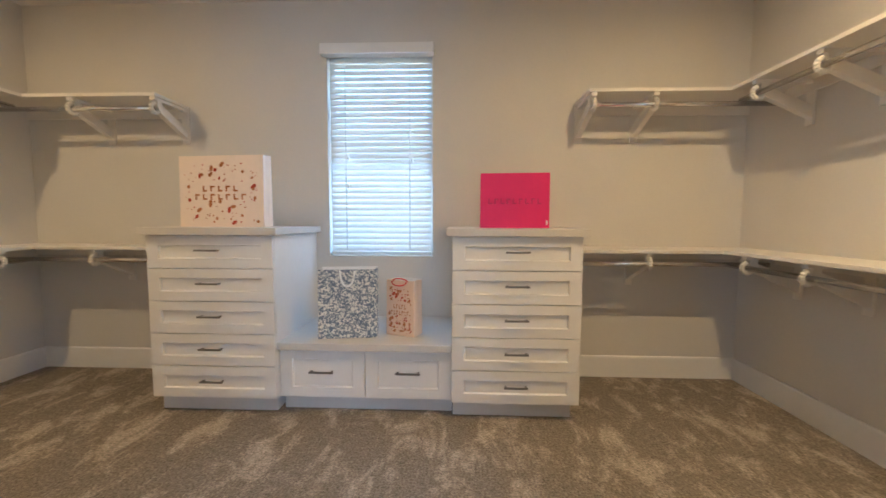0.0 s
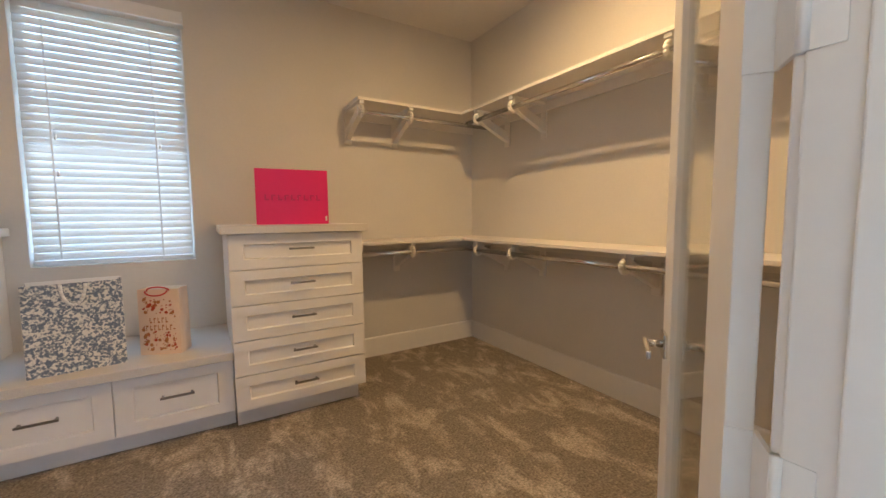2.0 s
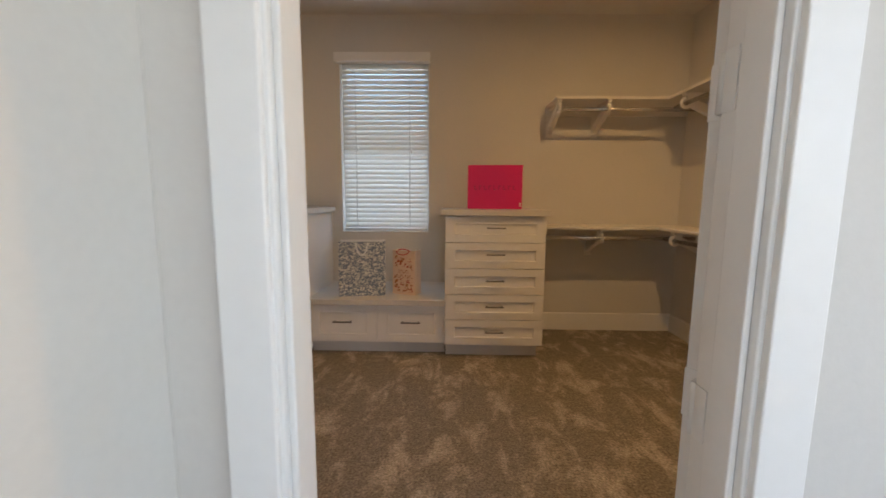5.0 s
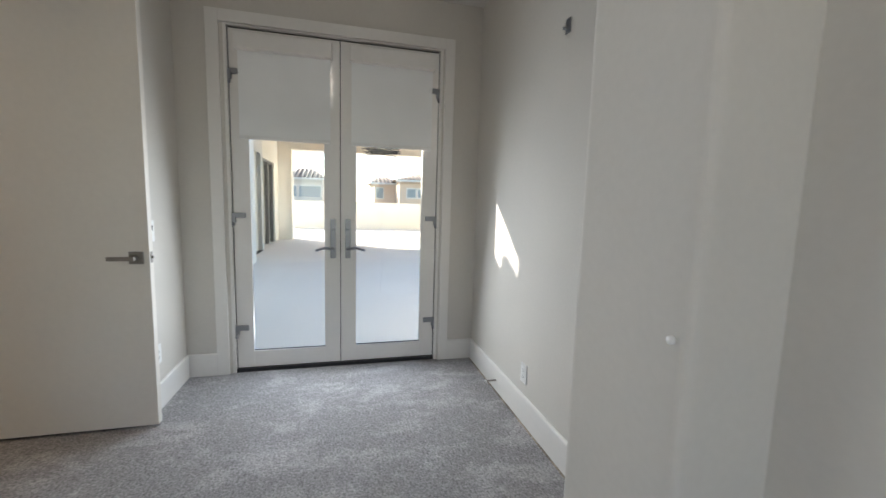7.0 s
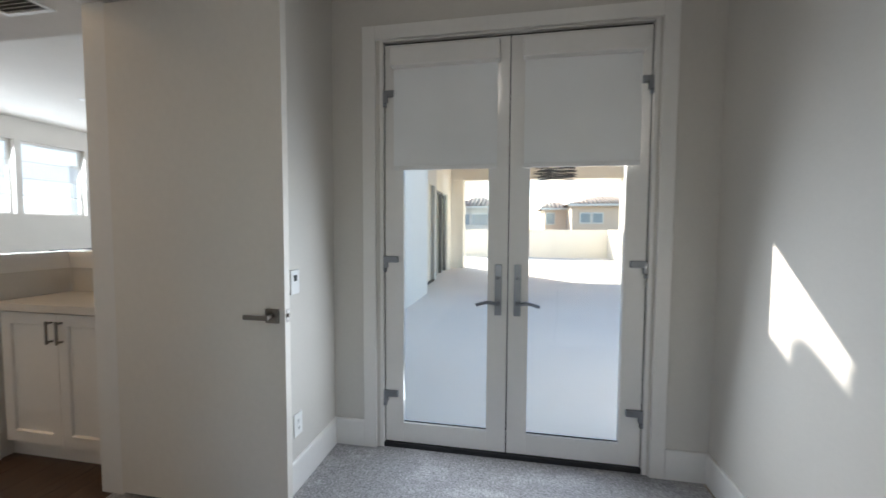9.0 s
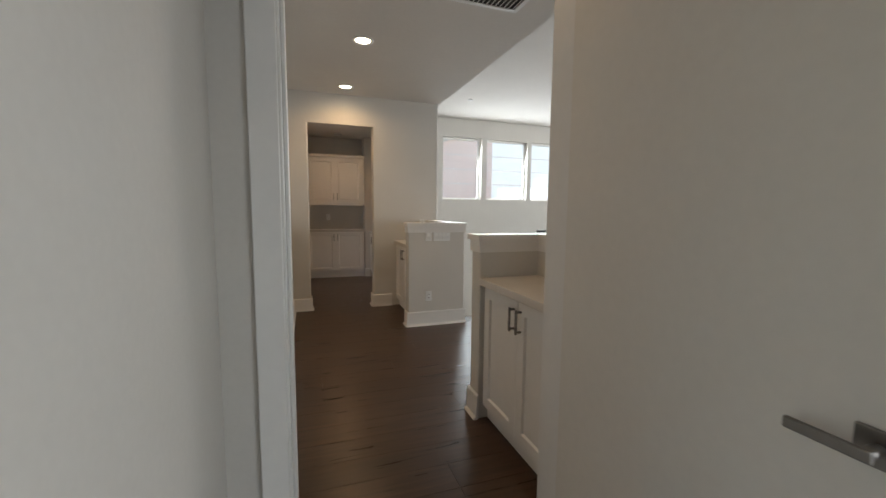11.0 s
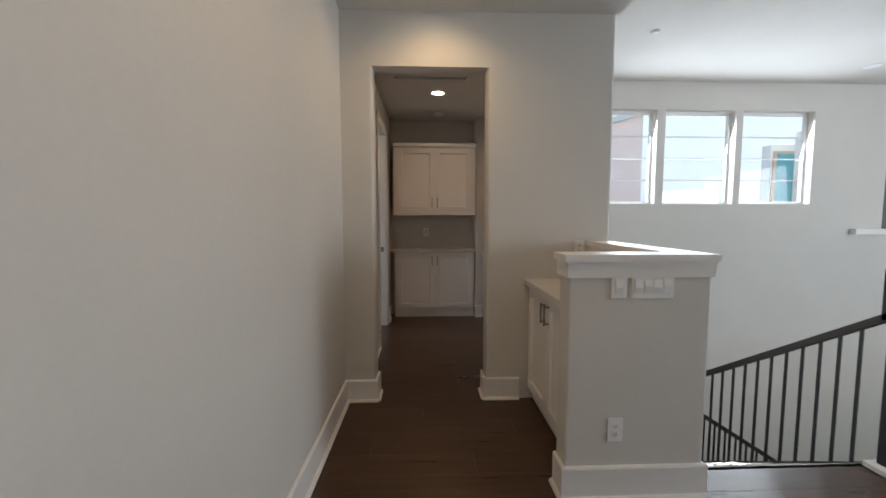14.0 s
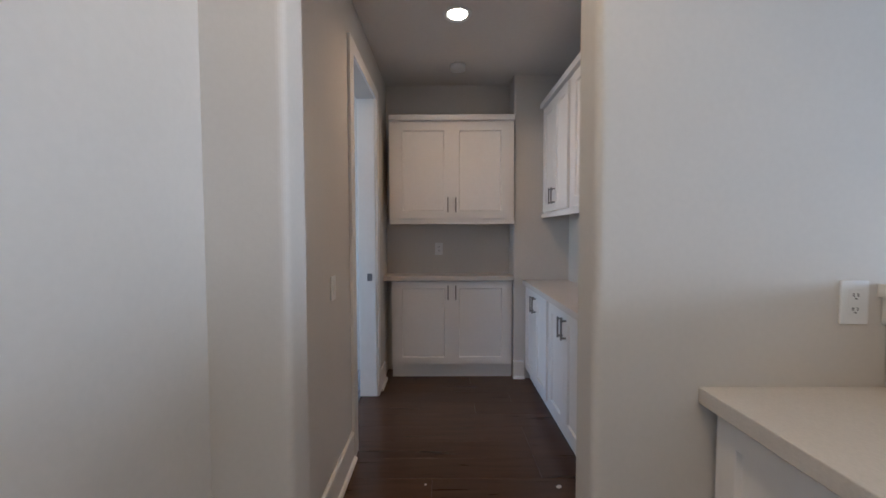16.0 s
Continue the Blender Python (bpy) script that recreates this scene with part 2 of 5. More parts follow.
def prism(bm, pts, z0, z1, radius=None):
    """An upright prism over a plan; radius maps corner numbers to rounded corners."""
    radius = radius or {}
    ring = []
    for i, p in enumerate(pts):
        p, a, c = Vector(p), Vector(pts[i - 1]), Vector(pts[(i + 1) % len(pts)])
        r = radius.get(i, 0)
        if not r:
            ring.append(p)
            continue
        u, w = (a - p).normalized(), (c - p).normalized()
        for k in range(7):
            s = k / 6
            q = p + u * r * (1 - s) ** 2 + w * r * s ** 2
            ring.append(q)
    low = [bm.verts.new((q.x, q.y, z0)) for q in ring]
    high = [bm.verts.new((q.x, q.y, z1)) for q in ring]
    n = len(ring)
    for i in range(n):
        bm.faces.new((low[i], low[(i + 1) % n], high[(i + 1) % n], high[i]))
    bm.faces.new(high)
    bm.faces.new(low[::-1])
    bmesh.ops.recalc_face_normals(bm, faces=bm.faces)
    return bm


def rod(bm, a, b, r, sides=12):
    a, b = Vector(a), Vector(b)
    d = b - a
    m = Matrix.Translation((a + b) / 2) @ d.to_track_quat("Z", "Y").to_matrix().to_4x4()
    bmesh.ops.create_cone(bm, cap_ends=True, segments=sides, radius1=r, radius2=r, depth=d.length, matrix=m)
    return bm


def outline(bm, pts, axis, lo, hi):
    """A flat outline pushed along an axis: axis x takes (y, z) pairs, y takes (x, z), z takes (x, y)."""
    def place(p, v):
        return {"x": (v, p[0], p[1]), "y": (p[0], v, p[1]), "z": (p[0], p[1], v)}[axis]
    a = [bm.verts.new(place(p, lo)) for p in pts]
    b = [bm.verts.new(place(p, hi)) for p in pts]
    n = len(pts)
    for i in range(n):
        bm.faces.new((a[i], a[(i + 1) % n], b[(i + 1) % n], b[i]))
    bm.faces.new(b)
    bm.faces.new(a[::-1])
    bmesh.ops.recalc_face_normals(bm, faces=bm.faces)
    return bm


def thing(name, label, category, group="", at=(0, 0, 0), turn=0):
    ob = new(name)
    ob.empty_display_size = 0.1
    ob.matrix_basis = pose(*at, 0, 0, turn)
    return tagged(ob, label, category, group)


def part(name, bm, material, parent=None, label="", smooth=False):
    me = bpy.data.meshes.new(name)
    if smooth:
        for f in bm.faces:
            f.smooth = True
    bm.to_mesh(me)
    bm.free()
    me.materials.append(material)
    ob = new(name, me)
    ob.parent = parent
    if label:
        ob["label"] = label
    return ob


def B():
    return bmesh.new()


def setting(name, bm, material, label="", smooth=False):
    ob = part(name, bm, material, None, label, smooth)
    return tagged(ob, label, "", "", "structure")


# ---- structure ----
CH = 2.825          # ceiling
HI = 3.30          # high ceiling over the stairs

setting("wall_closet_back", box(box(box(box(B(), -3.34, -0.86, 3.347, 3.50, 0, CH), -0.06, 2.36, 3.347, 3.50, 0, CH), -0.86, -0.06, 3.347, 3.50, 0, 0.92), -0.86, -0.06, 3.347, 3.50, 2.46, CH), PAINT, "warm greige painted closet wall")
setting("wall_closet_east", box(B(), 2.235, 2.36, 0.40, 3.347, 0, CH), PAINT, "warm greige painted closet wall")
setting("wall_closet_west", box(B(), -3.36, -3.22, 0.52, 3.347, 0, CH), PAINT, "warm greige painted closet wall")
DX0, DX1 = -0.12, 0.59
setting("wall_closet_front", box(box(box(B(), -0.999, DX0 - 0.02, 0.28, 0.40, 0, CH), DX1 + 0.02, 2.36, 0.28, 0.40, 0, CH), DX0 - 0.02, DX1 + 0.02, 0.28, 0.40, 2.46, CH), PAINT, "off-white painted wall with the closet doorway")
bm = B()
prism(bm, [(-0.30, 0.279), (-0.30, 0.02), (-0.685, 0.02), (-0.685, -0.17), (-1.0, -0.17), (-1.0, 0.369)], 0, CH, {1: 0.025, 3: 0.025, 4: 0.025})
setting("wall_stepped", bm, PAINT, "off-white stepped wall with rounded corners")
setting("wall_north", box(B(), -3.44, -1.0, 0.369, 0.52, 0, CH), PAINT, "off-white painted vestibule wall")
FY0, FY1 = -1.485, 0.06
setting("wall_west", box(box(box(B(), -3.44, -3.29, -2.75, FY0, 0, CH), -3.44, -3.29, FY1, 0.369, 0, CH), -3.44, -3.29, FY0, FY1, 2.49, CH), PAINT, "off-white painted wall round the glass doors")
bm = B()
prism(bm, [(-3.29, -1.784), (-3.29, -2.75), (-2.69, -2.75), (-2.69, -1.784)], 0, CH, {3: 0.02})
setting("wall_south_west", bm, PAINT, "off-white painted wall")
bm = B()
prism(bm, [(0.40, -1.784), (-1.48, -1.784), (-1.48, -2.63), (-1.48, -2.75), (0.40, -2.75)], 0, CH, {1: 0.025})
# made-up opening for the south fill lamp
box(box(box(bm, 0.40, 1.80, -1.95, -1.784, 0, 0.75), 0.40, 1.80, -1.95, -1.784, 2.35, CH), 1.80, 2.35, -1.95, -1.784, 0, CH)
setting("wall_south_east", bm, PAINT, "off-white painted wall with rounded corner")
HX0, HX1 = -2.62, -1.66
setting("wall_hall_door", box(box(box(B(), -2.69, HX0 - 0.02, -2.75, -2.63, 0, CH), HX1 + 0.02, -1.48, -2.75, -2.63, 0, CH), HX0 - 0.02, HX1 + 0.02, -2.75, -2.63, 2.46, CH), PAINT, "off-white painted wall over the hall doorway")
# made-up opening, out of view, for the east fill lamp
setting("wall_vestibule_east", box(box(box(box(B(), 2.2, 2.35, -1.784, -1.55, 0, CH), 2.2, 2.35, 0.05, 0.28, 0, CH), 2.2, 2.35, -1.55, 0.05, 0, 0.75), 2.2, 2.35, -1.55, 0.05, 2.35, CH), PAINT, "off-white painted wall")
setting("wall_hall_east", box(B(), -1.525, -1.40, -6.80, -2.75, 0, CH), PAINT, "warm white painted hall wall")
bm = B()
prism(bm, [(-1.40, -6.80), (-1.75, -6.80), (-1.75, -6.95), (-1.40, -6.95)], 0, 2.445, {1: 0.025, 2: 0.025})
prism(bm, [(-2.575, -6.80), (-3.50, -6.80), (-3.50, -6.95), (-2.575, -6.95)], 0, 2.445, {0: 0.025, 1: 0.025, 3: 0.025})
prism(bm, [(-1.40, -6.80), (-3.50, -6.80), (-3.50, -6.95), (-1.40, -6.95)], 2.445, HI, {1: 0.025})
setting("wall_arch", bm, PAINT, "warm white wall with a plain cased opening and rounded corners")
# pantry
PX0, PX1, PY = -3.30, -1.62, -9.53
setting("wall_pantry_east", box(box(box(B(), PX1, -1.48, -8.10, -6.95, 0, 2.8), PX1, -1.48, PY, -8.91, 0, 2.8), PX1, -1.48, -8.91, -8.10, 2.40, 2.8), PAINT, "warm white pantry wall with a doorway")
setting("wall_pantry_return", prism(B(), [(-2.80, PY + 0.001), (-2.80, -9.29), (PX0, -9.29), (PX0, PY + 0.001)], 0, 2.735, {1: 0.02}), PAINT, "short warm white return wall beside the pantry cabinets")
setting("wall_pantry_back", box(B(), PX0, -1.48, PY - 0.12, PY, 0, 2.8), PAINT, "warm white pantry wall")
setting("wall_pantry_west", box(B(), PX0 - 0.12, PX0, PY - 0.12, -6.95, -3.2, HI), PAINT, "warm white wall between pantry and stairs")
setting("ceiling_pantry", box(B(), PX0, -1.48, PY, -6.95, 2.735, 2.86), CEIL, "flat painted pantry ceiling")
setting("ceiling_closet", box(B(), -3.30, 2.30, 0.30, 3.45, CH, CH + 0.1), CEIL, "flat painted closet ceiling")
setting("ceiling_vestibule", box(B(), -3.44, 2.35, -2.75, 0.30, CH + 0.001, CH + 0.1), CEIL, "flat painted vestibule ceiling")
setting("ceiling_hall", box(B(), -3.52, -1.40, -6.80, -2.751, CH, HI + 0.05), CEIL, "lowered hall ceiling over the walkway")
setting("ceiling_stairs", box(B(), -11.2, -3.521, -9.62, -2.75, HI, HI + 0.1), CEIL, "high white ceiling over the stairs")
# stair hall
bm = B()
WX = (-4.50, -5.41), (-5.53, -6.57), (-6.67, -7.74)
SY = -9.47
xs = [-3.42]
for a, b_ in WX:
    box(bm, a, xs[-1], SY - 0.16, SY, 1.58, 2.91)
    xs.append(b_)
box(bm, -8.88, xs[-1], SY - 0.16, SY, 1.58, 2.91)
box(bm, -11.2, -3.42, SY - 0.16, SY, 2.91, HI)
box(bm, -8.88, -3.42, SY - 0.16, SY, -3.2, 1.58)
box(bm, -11.2, -8.88, SY - 0.16, SY, -3.2, 1.22)
box(bm, -11.2, -10.03, SY - 0.16, SY, 1.22, 2.91)
box(bm, -10.03, -8.88, SY - 0.16, SY, 2.56, 2.91)
setting("wall_stairs", bm, PAINT, "tall warm white stair wall with three windows")
# the opening over the sill is made up, for the west fill lamp
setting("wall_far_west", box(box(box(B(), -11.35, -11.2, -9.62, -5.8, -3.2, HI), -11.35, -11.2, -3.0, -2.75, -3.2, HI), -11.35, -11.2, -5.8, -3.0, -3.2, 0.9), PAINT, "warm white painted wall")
# the gap at the far end is made up, for the north fill
setting("wall_hall_north", box(box(box(B(), -9.1, -3.44, -2.755, -2.7405, 0, HI), -11.2, -11.1, -2.755, -2.7405, 0, HI), -11.1, -9.1, -2.755, -2.7405, 2.45, HI), PAINT, "warm white painted wall")
setting("floor_lower_storey", box(B(), -11.2, -3.42, -9.5, -2.75, -3.3, -3.2), OAK, "dark wood floor of the storey below")
# floors
setting("floor_closet", box(B(), -3.30, 2.24, 0.34, 3.35, -0.12, 0), CARPET, "brown-grey cut pile carpet with brushed tracks")
setting("floor_vestibule", box(B(), -3.30, 2.24, -2.69, 0.34, -0.12, 0), CARPET_PLAIN_DAYLIT, "grey-brown cut pile carpet with cool daylight put into its colour")
setting("subfloor_hall", box(box(B(), -3.52, -1.40, -9.6, -2.692, -0.2, -0.012), -11.2, -3.521, -5.90, -2.75, -0.2, -0.012), mat("subfloor", (0.03, 0.02, 0.015), 0.6), "dark base under the planks")
setting("wall_stair_header", box(B(), -11.2, -3.52, -5.93, -5.901, -0.32, 0.0), PAINT, "painted edge of the upper floor")

# ---- trim ----


def skirting(bm, p, q, out, h=0.165, t=0.016, shoe=False):
    """A board along p-q on the side out, with a rounded top edge and, on hard floors, a quarter round shoe."""
    p, q, out = Vector((*p, 0)), Vector((*q, 0)), Vector((*out, 0))
    prof = [(0, 0), (t, 0), (t, h - 0.012), (t - 0.003, h - 0.004), (t - 0.008, h), (0, h)]
    if shoe:
        prof = [(0, 0), (t + 0.018, 0), (t + 0.017, 0.008), (t + 0.011, 0.016), (t, 0.019)] + prof[2:]
    a = [bm.verts.new(p + out * o + Vector((0, 0, z))) for o, z in prof]
    b = [bm.verts.new(q + out * o + Vector((0, 0, z))) for o, z in prof]
    n = len(prof)
    for i in range(n):
        bm.faces.new((a[i], a[(i + 1) % n], b[(i + 1) % n], b[i]))
    bm.faces.new(a)
    bm.faces.new(b[::-1])
    bmesh.ops.recalc_face_normals(bm, faces=bm.faces)


def boards(name, runs, shoe=False):
    bm = B()
    for p, q, out in runs:
        skirting(bm, p, q, out, shoe=shoe)
    return setting(name, bm, TRIM, "tall white painted baseboard")


boards("baseboard_closet", [((-3.22, 3.347), (-1.70, 3.347), (0, -1)), ((0.86, 3.347), (2.235, 3.347), (0, -1)), ((2.235, 3.347), (2.235, 0.40), (-1, 0)), ((-3.22, 3.347), (-3.22, 0.40), (1, 0)), ((0.67, 0.40), (2.235, 0.40), (0, 1))])
boards("baseboard_vestibule", [((-3.29, 0.369), (-1.0, 0.369), (0, -1)), ((-3.29, 0.369), (-3.29, 0.15), (1, 0)), ((-3.29, -1.58), (-3.29, -1.784), (1, 0)), ((-3.29, -1.784), (-2.69, -1.784), (0, 1)),
                               ((-1.0, 0.369), (-1.0, -0.17), (-1, 0)), ((-1.018, -0.17), (-0.667, -0.17), (0, -1)), ((-0.685, -0.184), (-0.685, 0.02), (1, 0)), ((-0.685, 0.02), (-0.282, 0.02), (0, -1)), ((-0.30, 0.006), (-0.30, 0.28), (1, 0)),
                               ((-1.48, -1.784), (2.2, -1.784), (0, 1)), ((-1.48, -1.77), (-1.48, -2.63), (-1, 0)), ((-2.69, -1.77), (-2.69, -2.63), (1, 0)), ((2.2, -1.784), (2.2, 0.28), (-1, 0)), ((0.67, 0.28), (2.2, 0.28), (0, -1))])
boards("baseboard_hall", [((-1.525, -2.75), (-1.525, -6.80), (-1, 0)), ((-1.525, -6.80), (-1.768, -6.80), (0, 1)), ((-1.75, -6.786), (-1.75, -6.964), (-1, 0)), ((-2.575, -6.786), (-2.575, -6.964), (1, 0)), ((-2.557, -6.80), (-2.83, -6.80), (0, 1)),
                          ((PX1, -6.95), (PX1, -8.01), (-1, 0)), ((PX1, -9.0), (PX1, -9.28), (-1, 0)), ((-2.80, -9.29), (-2.90, -9.29), (0, 1)), ((-1.64, -6.95), (-1.768, -6.95), (0, -1))], True)

# ---- doors ----


def casing(name, parts_, label="white painted door casing"):
    bm = B()
    for p in parts_:
        box(bm, *p, bevel=0.003)
    return setting(name, bm, TRIM, label)


# closet doorway lining, stop and casing
casing("trim_closet_door", [(DX0 - 0.02, DX0, 0.275, 0.405, 0, 2.46), (DX1, DX1 + 0.02, 0.275, 0.405, 0, 2.46), (DX0, DX1, 0.275, 0.405, 2.44, 2.46),
                            (DX0, DX0 + 0.012, 0.29, 0.352, 0, 2.44), (DX1 - 0.012, DX1, 0.29, 0.352, 0, 2.44),
                            (DX0 - 0.085, DX0 - 0.008, 0.262, 0.28, 0, 2.53), (DX1 + 0.008, DX1 + 0.085, 0.262, 0.28, 0, 2.53), (DX0 - 0.008, DX1 + 0.008, 0.262, 0.28, 2.45, 2.53),
                            (DX0 - 0.085, DX0 - 0.008, 0.40, 0.418, 0, 2.53), (DX1 + 0.008, DX1 + 0.085, 0.40, 0.418, 0, 2.53)])
casing("trim_hall_door", [(HX0 - 0.02, HX0, -2.755, -2.625, 0, 2.46), (HX1, HX1 + 0.02, -2.755, -2.625, 0, 2.46), (HX0, HX1, -2.755, -2.625, 2.44, 2.46),
                          (HX1 + 0.008, HX1 + 0.085, -2.63, -2.612, 0, 2.53), (HX0 - 0.06, HX1 + 0.008, -2.63, -2.612, 2.45, 2.53), (HX1 - 0.012, HX1, -2.74, -2.67, 0, 2.44)])


def lever(parent, x, y, z, out, along, long=0.125, material=NICKEL):
    """A square rose with a neck and a flat lever; out and along are unit axes."""
    o, a, up = Vector(out), Vector(along), Vector((0, 0, 1))
    c = Vector((x, y, z))

    def block(name, mid, s_o, s_a, s_u, bev):
        bm = B()
        m = Matrix((o, a, up)).transposed().to_4x4()
        bmesh.ops.create_cube(bm, size=1.0, matrix=Matrix.Translation(mid) @ m @ Matrix.Diagonal((s_o, s_a, s_u, 1)))
        bmesh.ops.bevel(bm, geom=bm.edges[:], offset=bev, segments=2, affect="EDGES", profile=0.5)
        return part(name, bm, material, parent)
    block("rose", c + o * 0.005, 0.01, 0.066, 0.066, 0.002)
    rod_bm = rod(B(), c + o * 0.009, c + o * 0.052, 0.011)
    part("lever_neck", rod_bm, material, parent, smooth=True)
    block("lever_handle", c + o * 0.052 + a * (long / 2 - 0.012), 0.012, long, 0.022, 0.003)


def butt_hinge(parent, z, x, y, flat):
    bm = B()
    rod(bm, (x, y, z - 0.05), (x, y, z + 0.05), 0.0075, 10)
    part("hinge_knuckle", bm, HINGEP, parent, "white enamelled hinge knuckle", True)


# closet door: glazed leaf, swung open into the closet, built along +x from the hinge then turned
closet_door = thing("closet_door", "white framed full-glass closet door standing open", "door", at=(DX1 - 0.003, 0.412, 0), turn=36)
LW, LT, ST = 0.69, 0.035, 0.13
part("hinge_stile", box(B(), 0.060, 0.060 + ST, 0, LT, 0.012, 2.43, 0.002), TRIM, closet_door)
part("lock_stile", box(B(), LW - ST, LW, 0, LT, 0.012, 2.43, 0.002), TRIM, closet_door)
part("top_rail", box(B(), 0.060 + ST, LW - ST, 0, LT, 2.30, 2.43, 0.002), TRIM, closet_door)
part("bottom_rail", box(B(), 0.060 + ST, LW - ST, 0, LT, 0.012, 0.15, 0.002), TRIM, closet_door)
pane = part("glass_pane", box(B(), 0.060 + ST, LW - ST, LT / 2 - 0.003, LT / 2 + 0.003, 0.15, 2.30), GLASS, closet_door, "clear glass pane")
pane.visible_shadow = False
lever(closet_door, LW - 0.06, LT, 0.83, (0, 1, 0), (-1, 0, 0), material=CHROME)
lever(closet_door, LW - 0.06, 0, 0.83, (0, -1, 0), (-1, 0, 0), material=CHROME)
for z in (0.16, 0.84, 1.42, 2.22):
    butt_hinge(closet_door, z, 0.0, -0.006, 0)
    part("hinge_leaf", box(box(B(), 0.057, 0.060, 0.002, 0.036, z - 0.05, z + 0.05), 0.0, 0.060, -0.004, 0.002, z - 0.05, z + 0.05), HINGEP, closet_door, "white hinge plate")
    jamb_leaf = part("hinge_leaf_on_jamb", box(B(), DX1 - 0.0025, DX1 - 0.0002, 0.37, 0.406, z - 0.05, z + 0.05), HINGEP, None)
    tagged(jamb_leaf, "white hinge plate screwed to the door jamb", "hinge", "jamb hinge plates")

# hall door: flush slab standing open at a right angle
hall_door = thing("hall_door", "flush painted interior door standing open", "door", at=(HX0 + 0.003, -2.628, 0))
HL = 0.93
part("slab", box(B(), -0.044, 0, 0.004, HL, 0.015, 2.43, 0.0025), DOORP, hall_door)
lever(hall_door, 0, HL - 0.06, 0.965, (1, 0, 0), (0, -1, 0))
lever(hall_door, -0.044, HL - 0.06, 0.965, (-1, 0, 0), (0, -1, 0))
part("latch_plate", box(B(), -0.034, -0.010, HL - 0.0005, HL + 0.0015, 0.935, 0.995), NICKEL, hall_door)
part("latch_bolt", box(B(), -0.029, -0.015, HL, HL + 0.010, 0.957, 0.973, 0.002), NICKEL, hall_door)
for z in (0.25, 1.2, 2.2):
    part("hinge_knuckle", rod(B(), (-0.05, 0.0, z - 0.05), (-0.05, 0.0, z + 0.05), 0.007), NICKEL, hall_door, smooth=True)

# glass double doors
casing("trim_glass_doors", [(-3.295, -3.272, -1.586, -1.505, 0, 2.555), (-3.295, -3.272, 0.072, 0.148, 0, 2.555), (-3.295, -3.272, -1.505, 0.072, 2.475, 2.555),
                            (-3.44, -3.292, FY0, FY0 + 0.022, 0, 2.49), (-3.44, -3.292, FY1 - 0.022, FY1, 0, 2.49), (-3.44, -3.292, FY0 + 0.022, FY1 - 0.022, 2.465, 2.49)])
setting("threshold", box(B(), -3.45, -3.30, FY0, FY1, -0.02, 0.026, 0.003), IRON, "dark metal door threshold")
MID = (FY0 + FY1) / 2


def glass_leaf(y0, y1, hinge_low):
    d = thing("glass_door", "white framed glazed terrace door, closed", "door", "terrace door pair", at=(-3.315, 0, 0))
    sw = 0.115
    z0, z1 = 0.032, 2.455
    part("stile", box(B(), -0.045, 0, y0, y0 + sw, z0, z1, 0.002), TRIM, d)
    part("stile", box(B(), -0.045, 0, y1 - sw, y1, z0, z1, 0.002), TRIM, d)
    part("top_rail", box(B(), -0.045, 0, y0 + sw, y1 - sw, 2.32, z1, 0.002), TRIM, d)
    part("bottom_rail", box(B(), -0.045, 0, y0 + sw, y1 - sw, z0, 0.155, 0.002), TRIM, d)
    p = part("glass_pane", box(B(), -0.026, -0.020, y0 + sw, y1 - sw, 0.155, 2.32), GLASS, d, "clear glass pane")
    p.visible_shadow = False
    part("glazing_gasket", box(B(), -0.020, -0.016, y0 + sw, y1 - sw, 0.155, 0.161), DARK, d)
    inner = y1 if hinge_low else y0
    s = -1 if hinge_low else 1
    hy = inner + s * 0.052
    part("handle_plate", box(B(), 0, 0.012, hy - 0.02, hy + 0.02, 0.86, 1.16, 0.002), STEEL, d, "brushed steel handle plate")
    bm = B()
    rod(bm, (0.01, hy, 0.935), (0.055, hy, 0.935), 0.011)
    part("handle_neck", bm, STEEL, d, smooth=True)
    bm = B()
    rod(bm, (0.055, hy, 0.935), (0.060, hy + s * 0.06, 0.945), 0.0105)
    rod(bm, (0.060, hy + s * 0.06, 0.945), (0.050, hy + s * 0.125, 0.925), 0.0095)
    part("lever_handle", bm, STEEL, d, "curved steel lever", True)
    part("lock_cylinder", rod(B(), (0.010, hy, 1.08), (0.018, hy, 1.08), 0.010), STEEL, d, smooth=True)
    outer = y0 if hinge_low else y1
    for z in (0.325, 1.16, 2.15):
        h = part("flag_hinge", box(B(), 0.0, 0.02, outer - 0.018 if not hinge_low else outer - 0.03, outer + 0.03 if not hinge_low else outer + 0.018, z - 0.035, z + 0.035, 0.003), STEEL, d, "grey steel flag hinge")
        part("hinge_arm", box(B(), 0.002, 0.024, outer - 0.085 if not hinge_low else outer + 0.018, outer - 0.018 if not hinge_low else outer + 0.085, z - 0.002, z + 0.035, 0.003), STEEL, h)
        part("hinge_pin", rod(B(), (0.012, outer, z - 0.06), (0.012, outer, z - 0.035), 0.012), STEEL, h, smooth=True)
    return d


glass_leaf(FY0 + 0.028, MID - 0.003, True)
glass_leaf(MID + 0.003, FY1 - 0.028, False)
setting("trim_weatherstrip", box(box(box(box(B(), -3.345, -3.322, MID - 0.0029, MID + 0.0029, 0.03, 2.455), -3.345, -3.322, FY0 + 0.0222, FY0 + 0.0278, 0.03, 2.455), -3.345, -3.322, FY1 - 0.0278, FY1 - 0.0222, 0.03, 2.455), -3.345, -3.322, FY0 + 0.028, FY1 - 0.028, 2.4555, 2.4645), DARK, "black rubber weatherstrip between the glass doors")


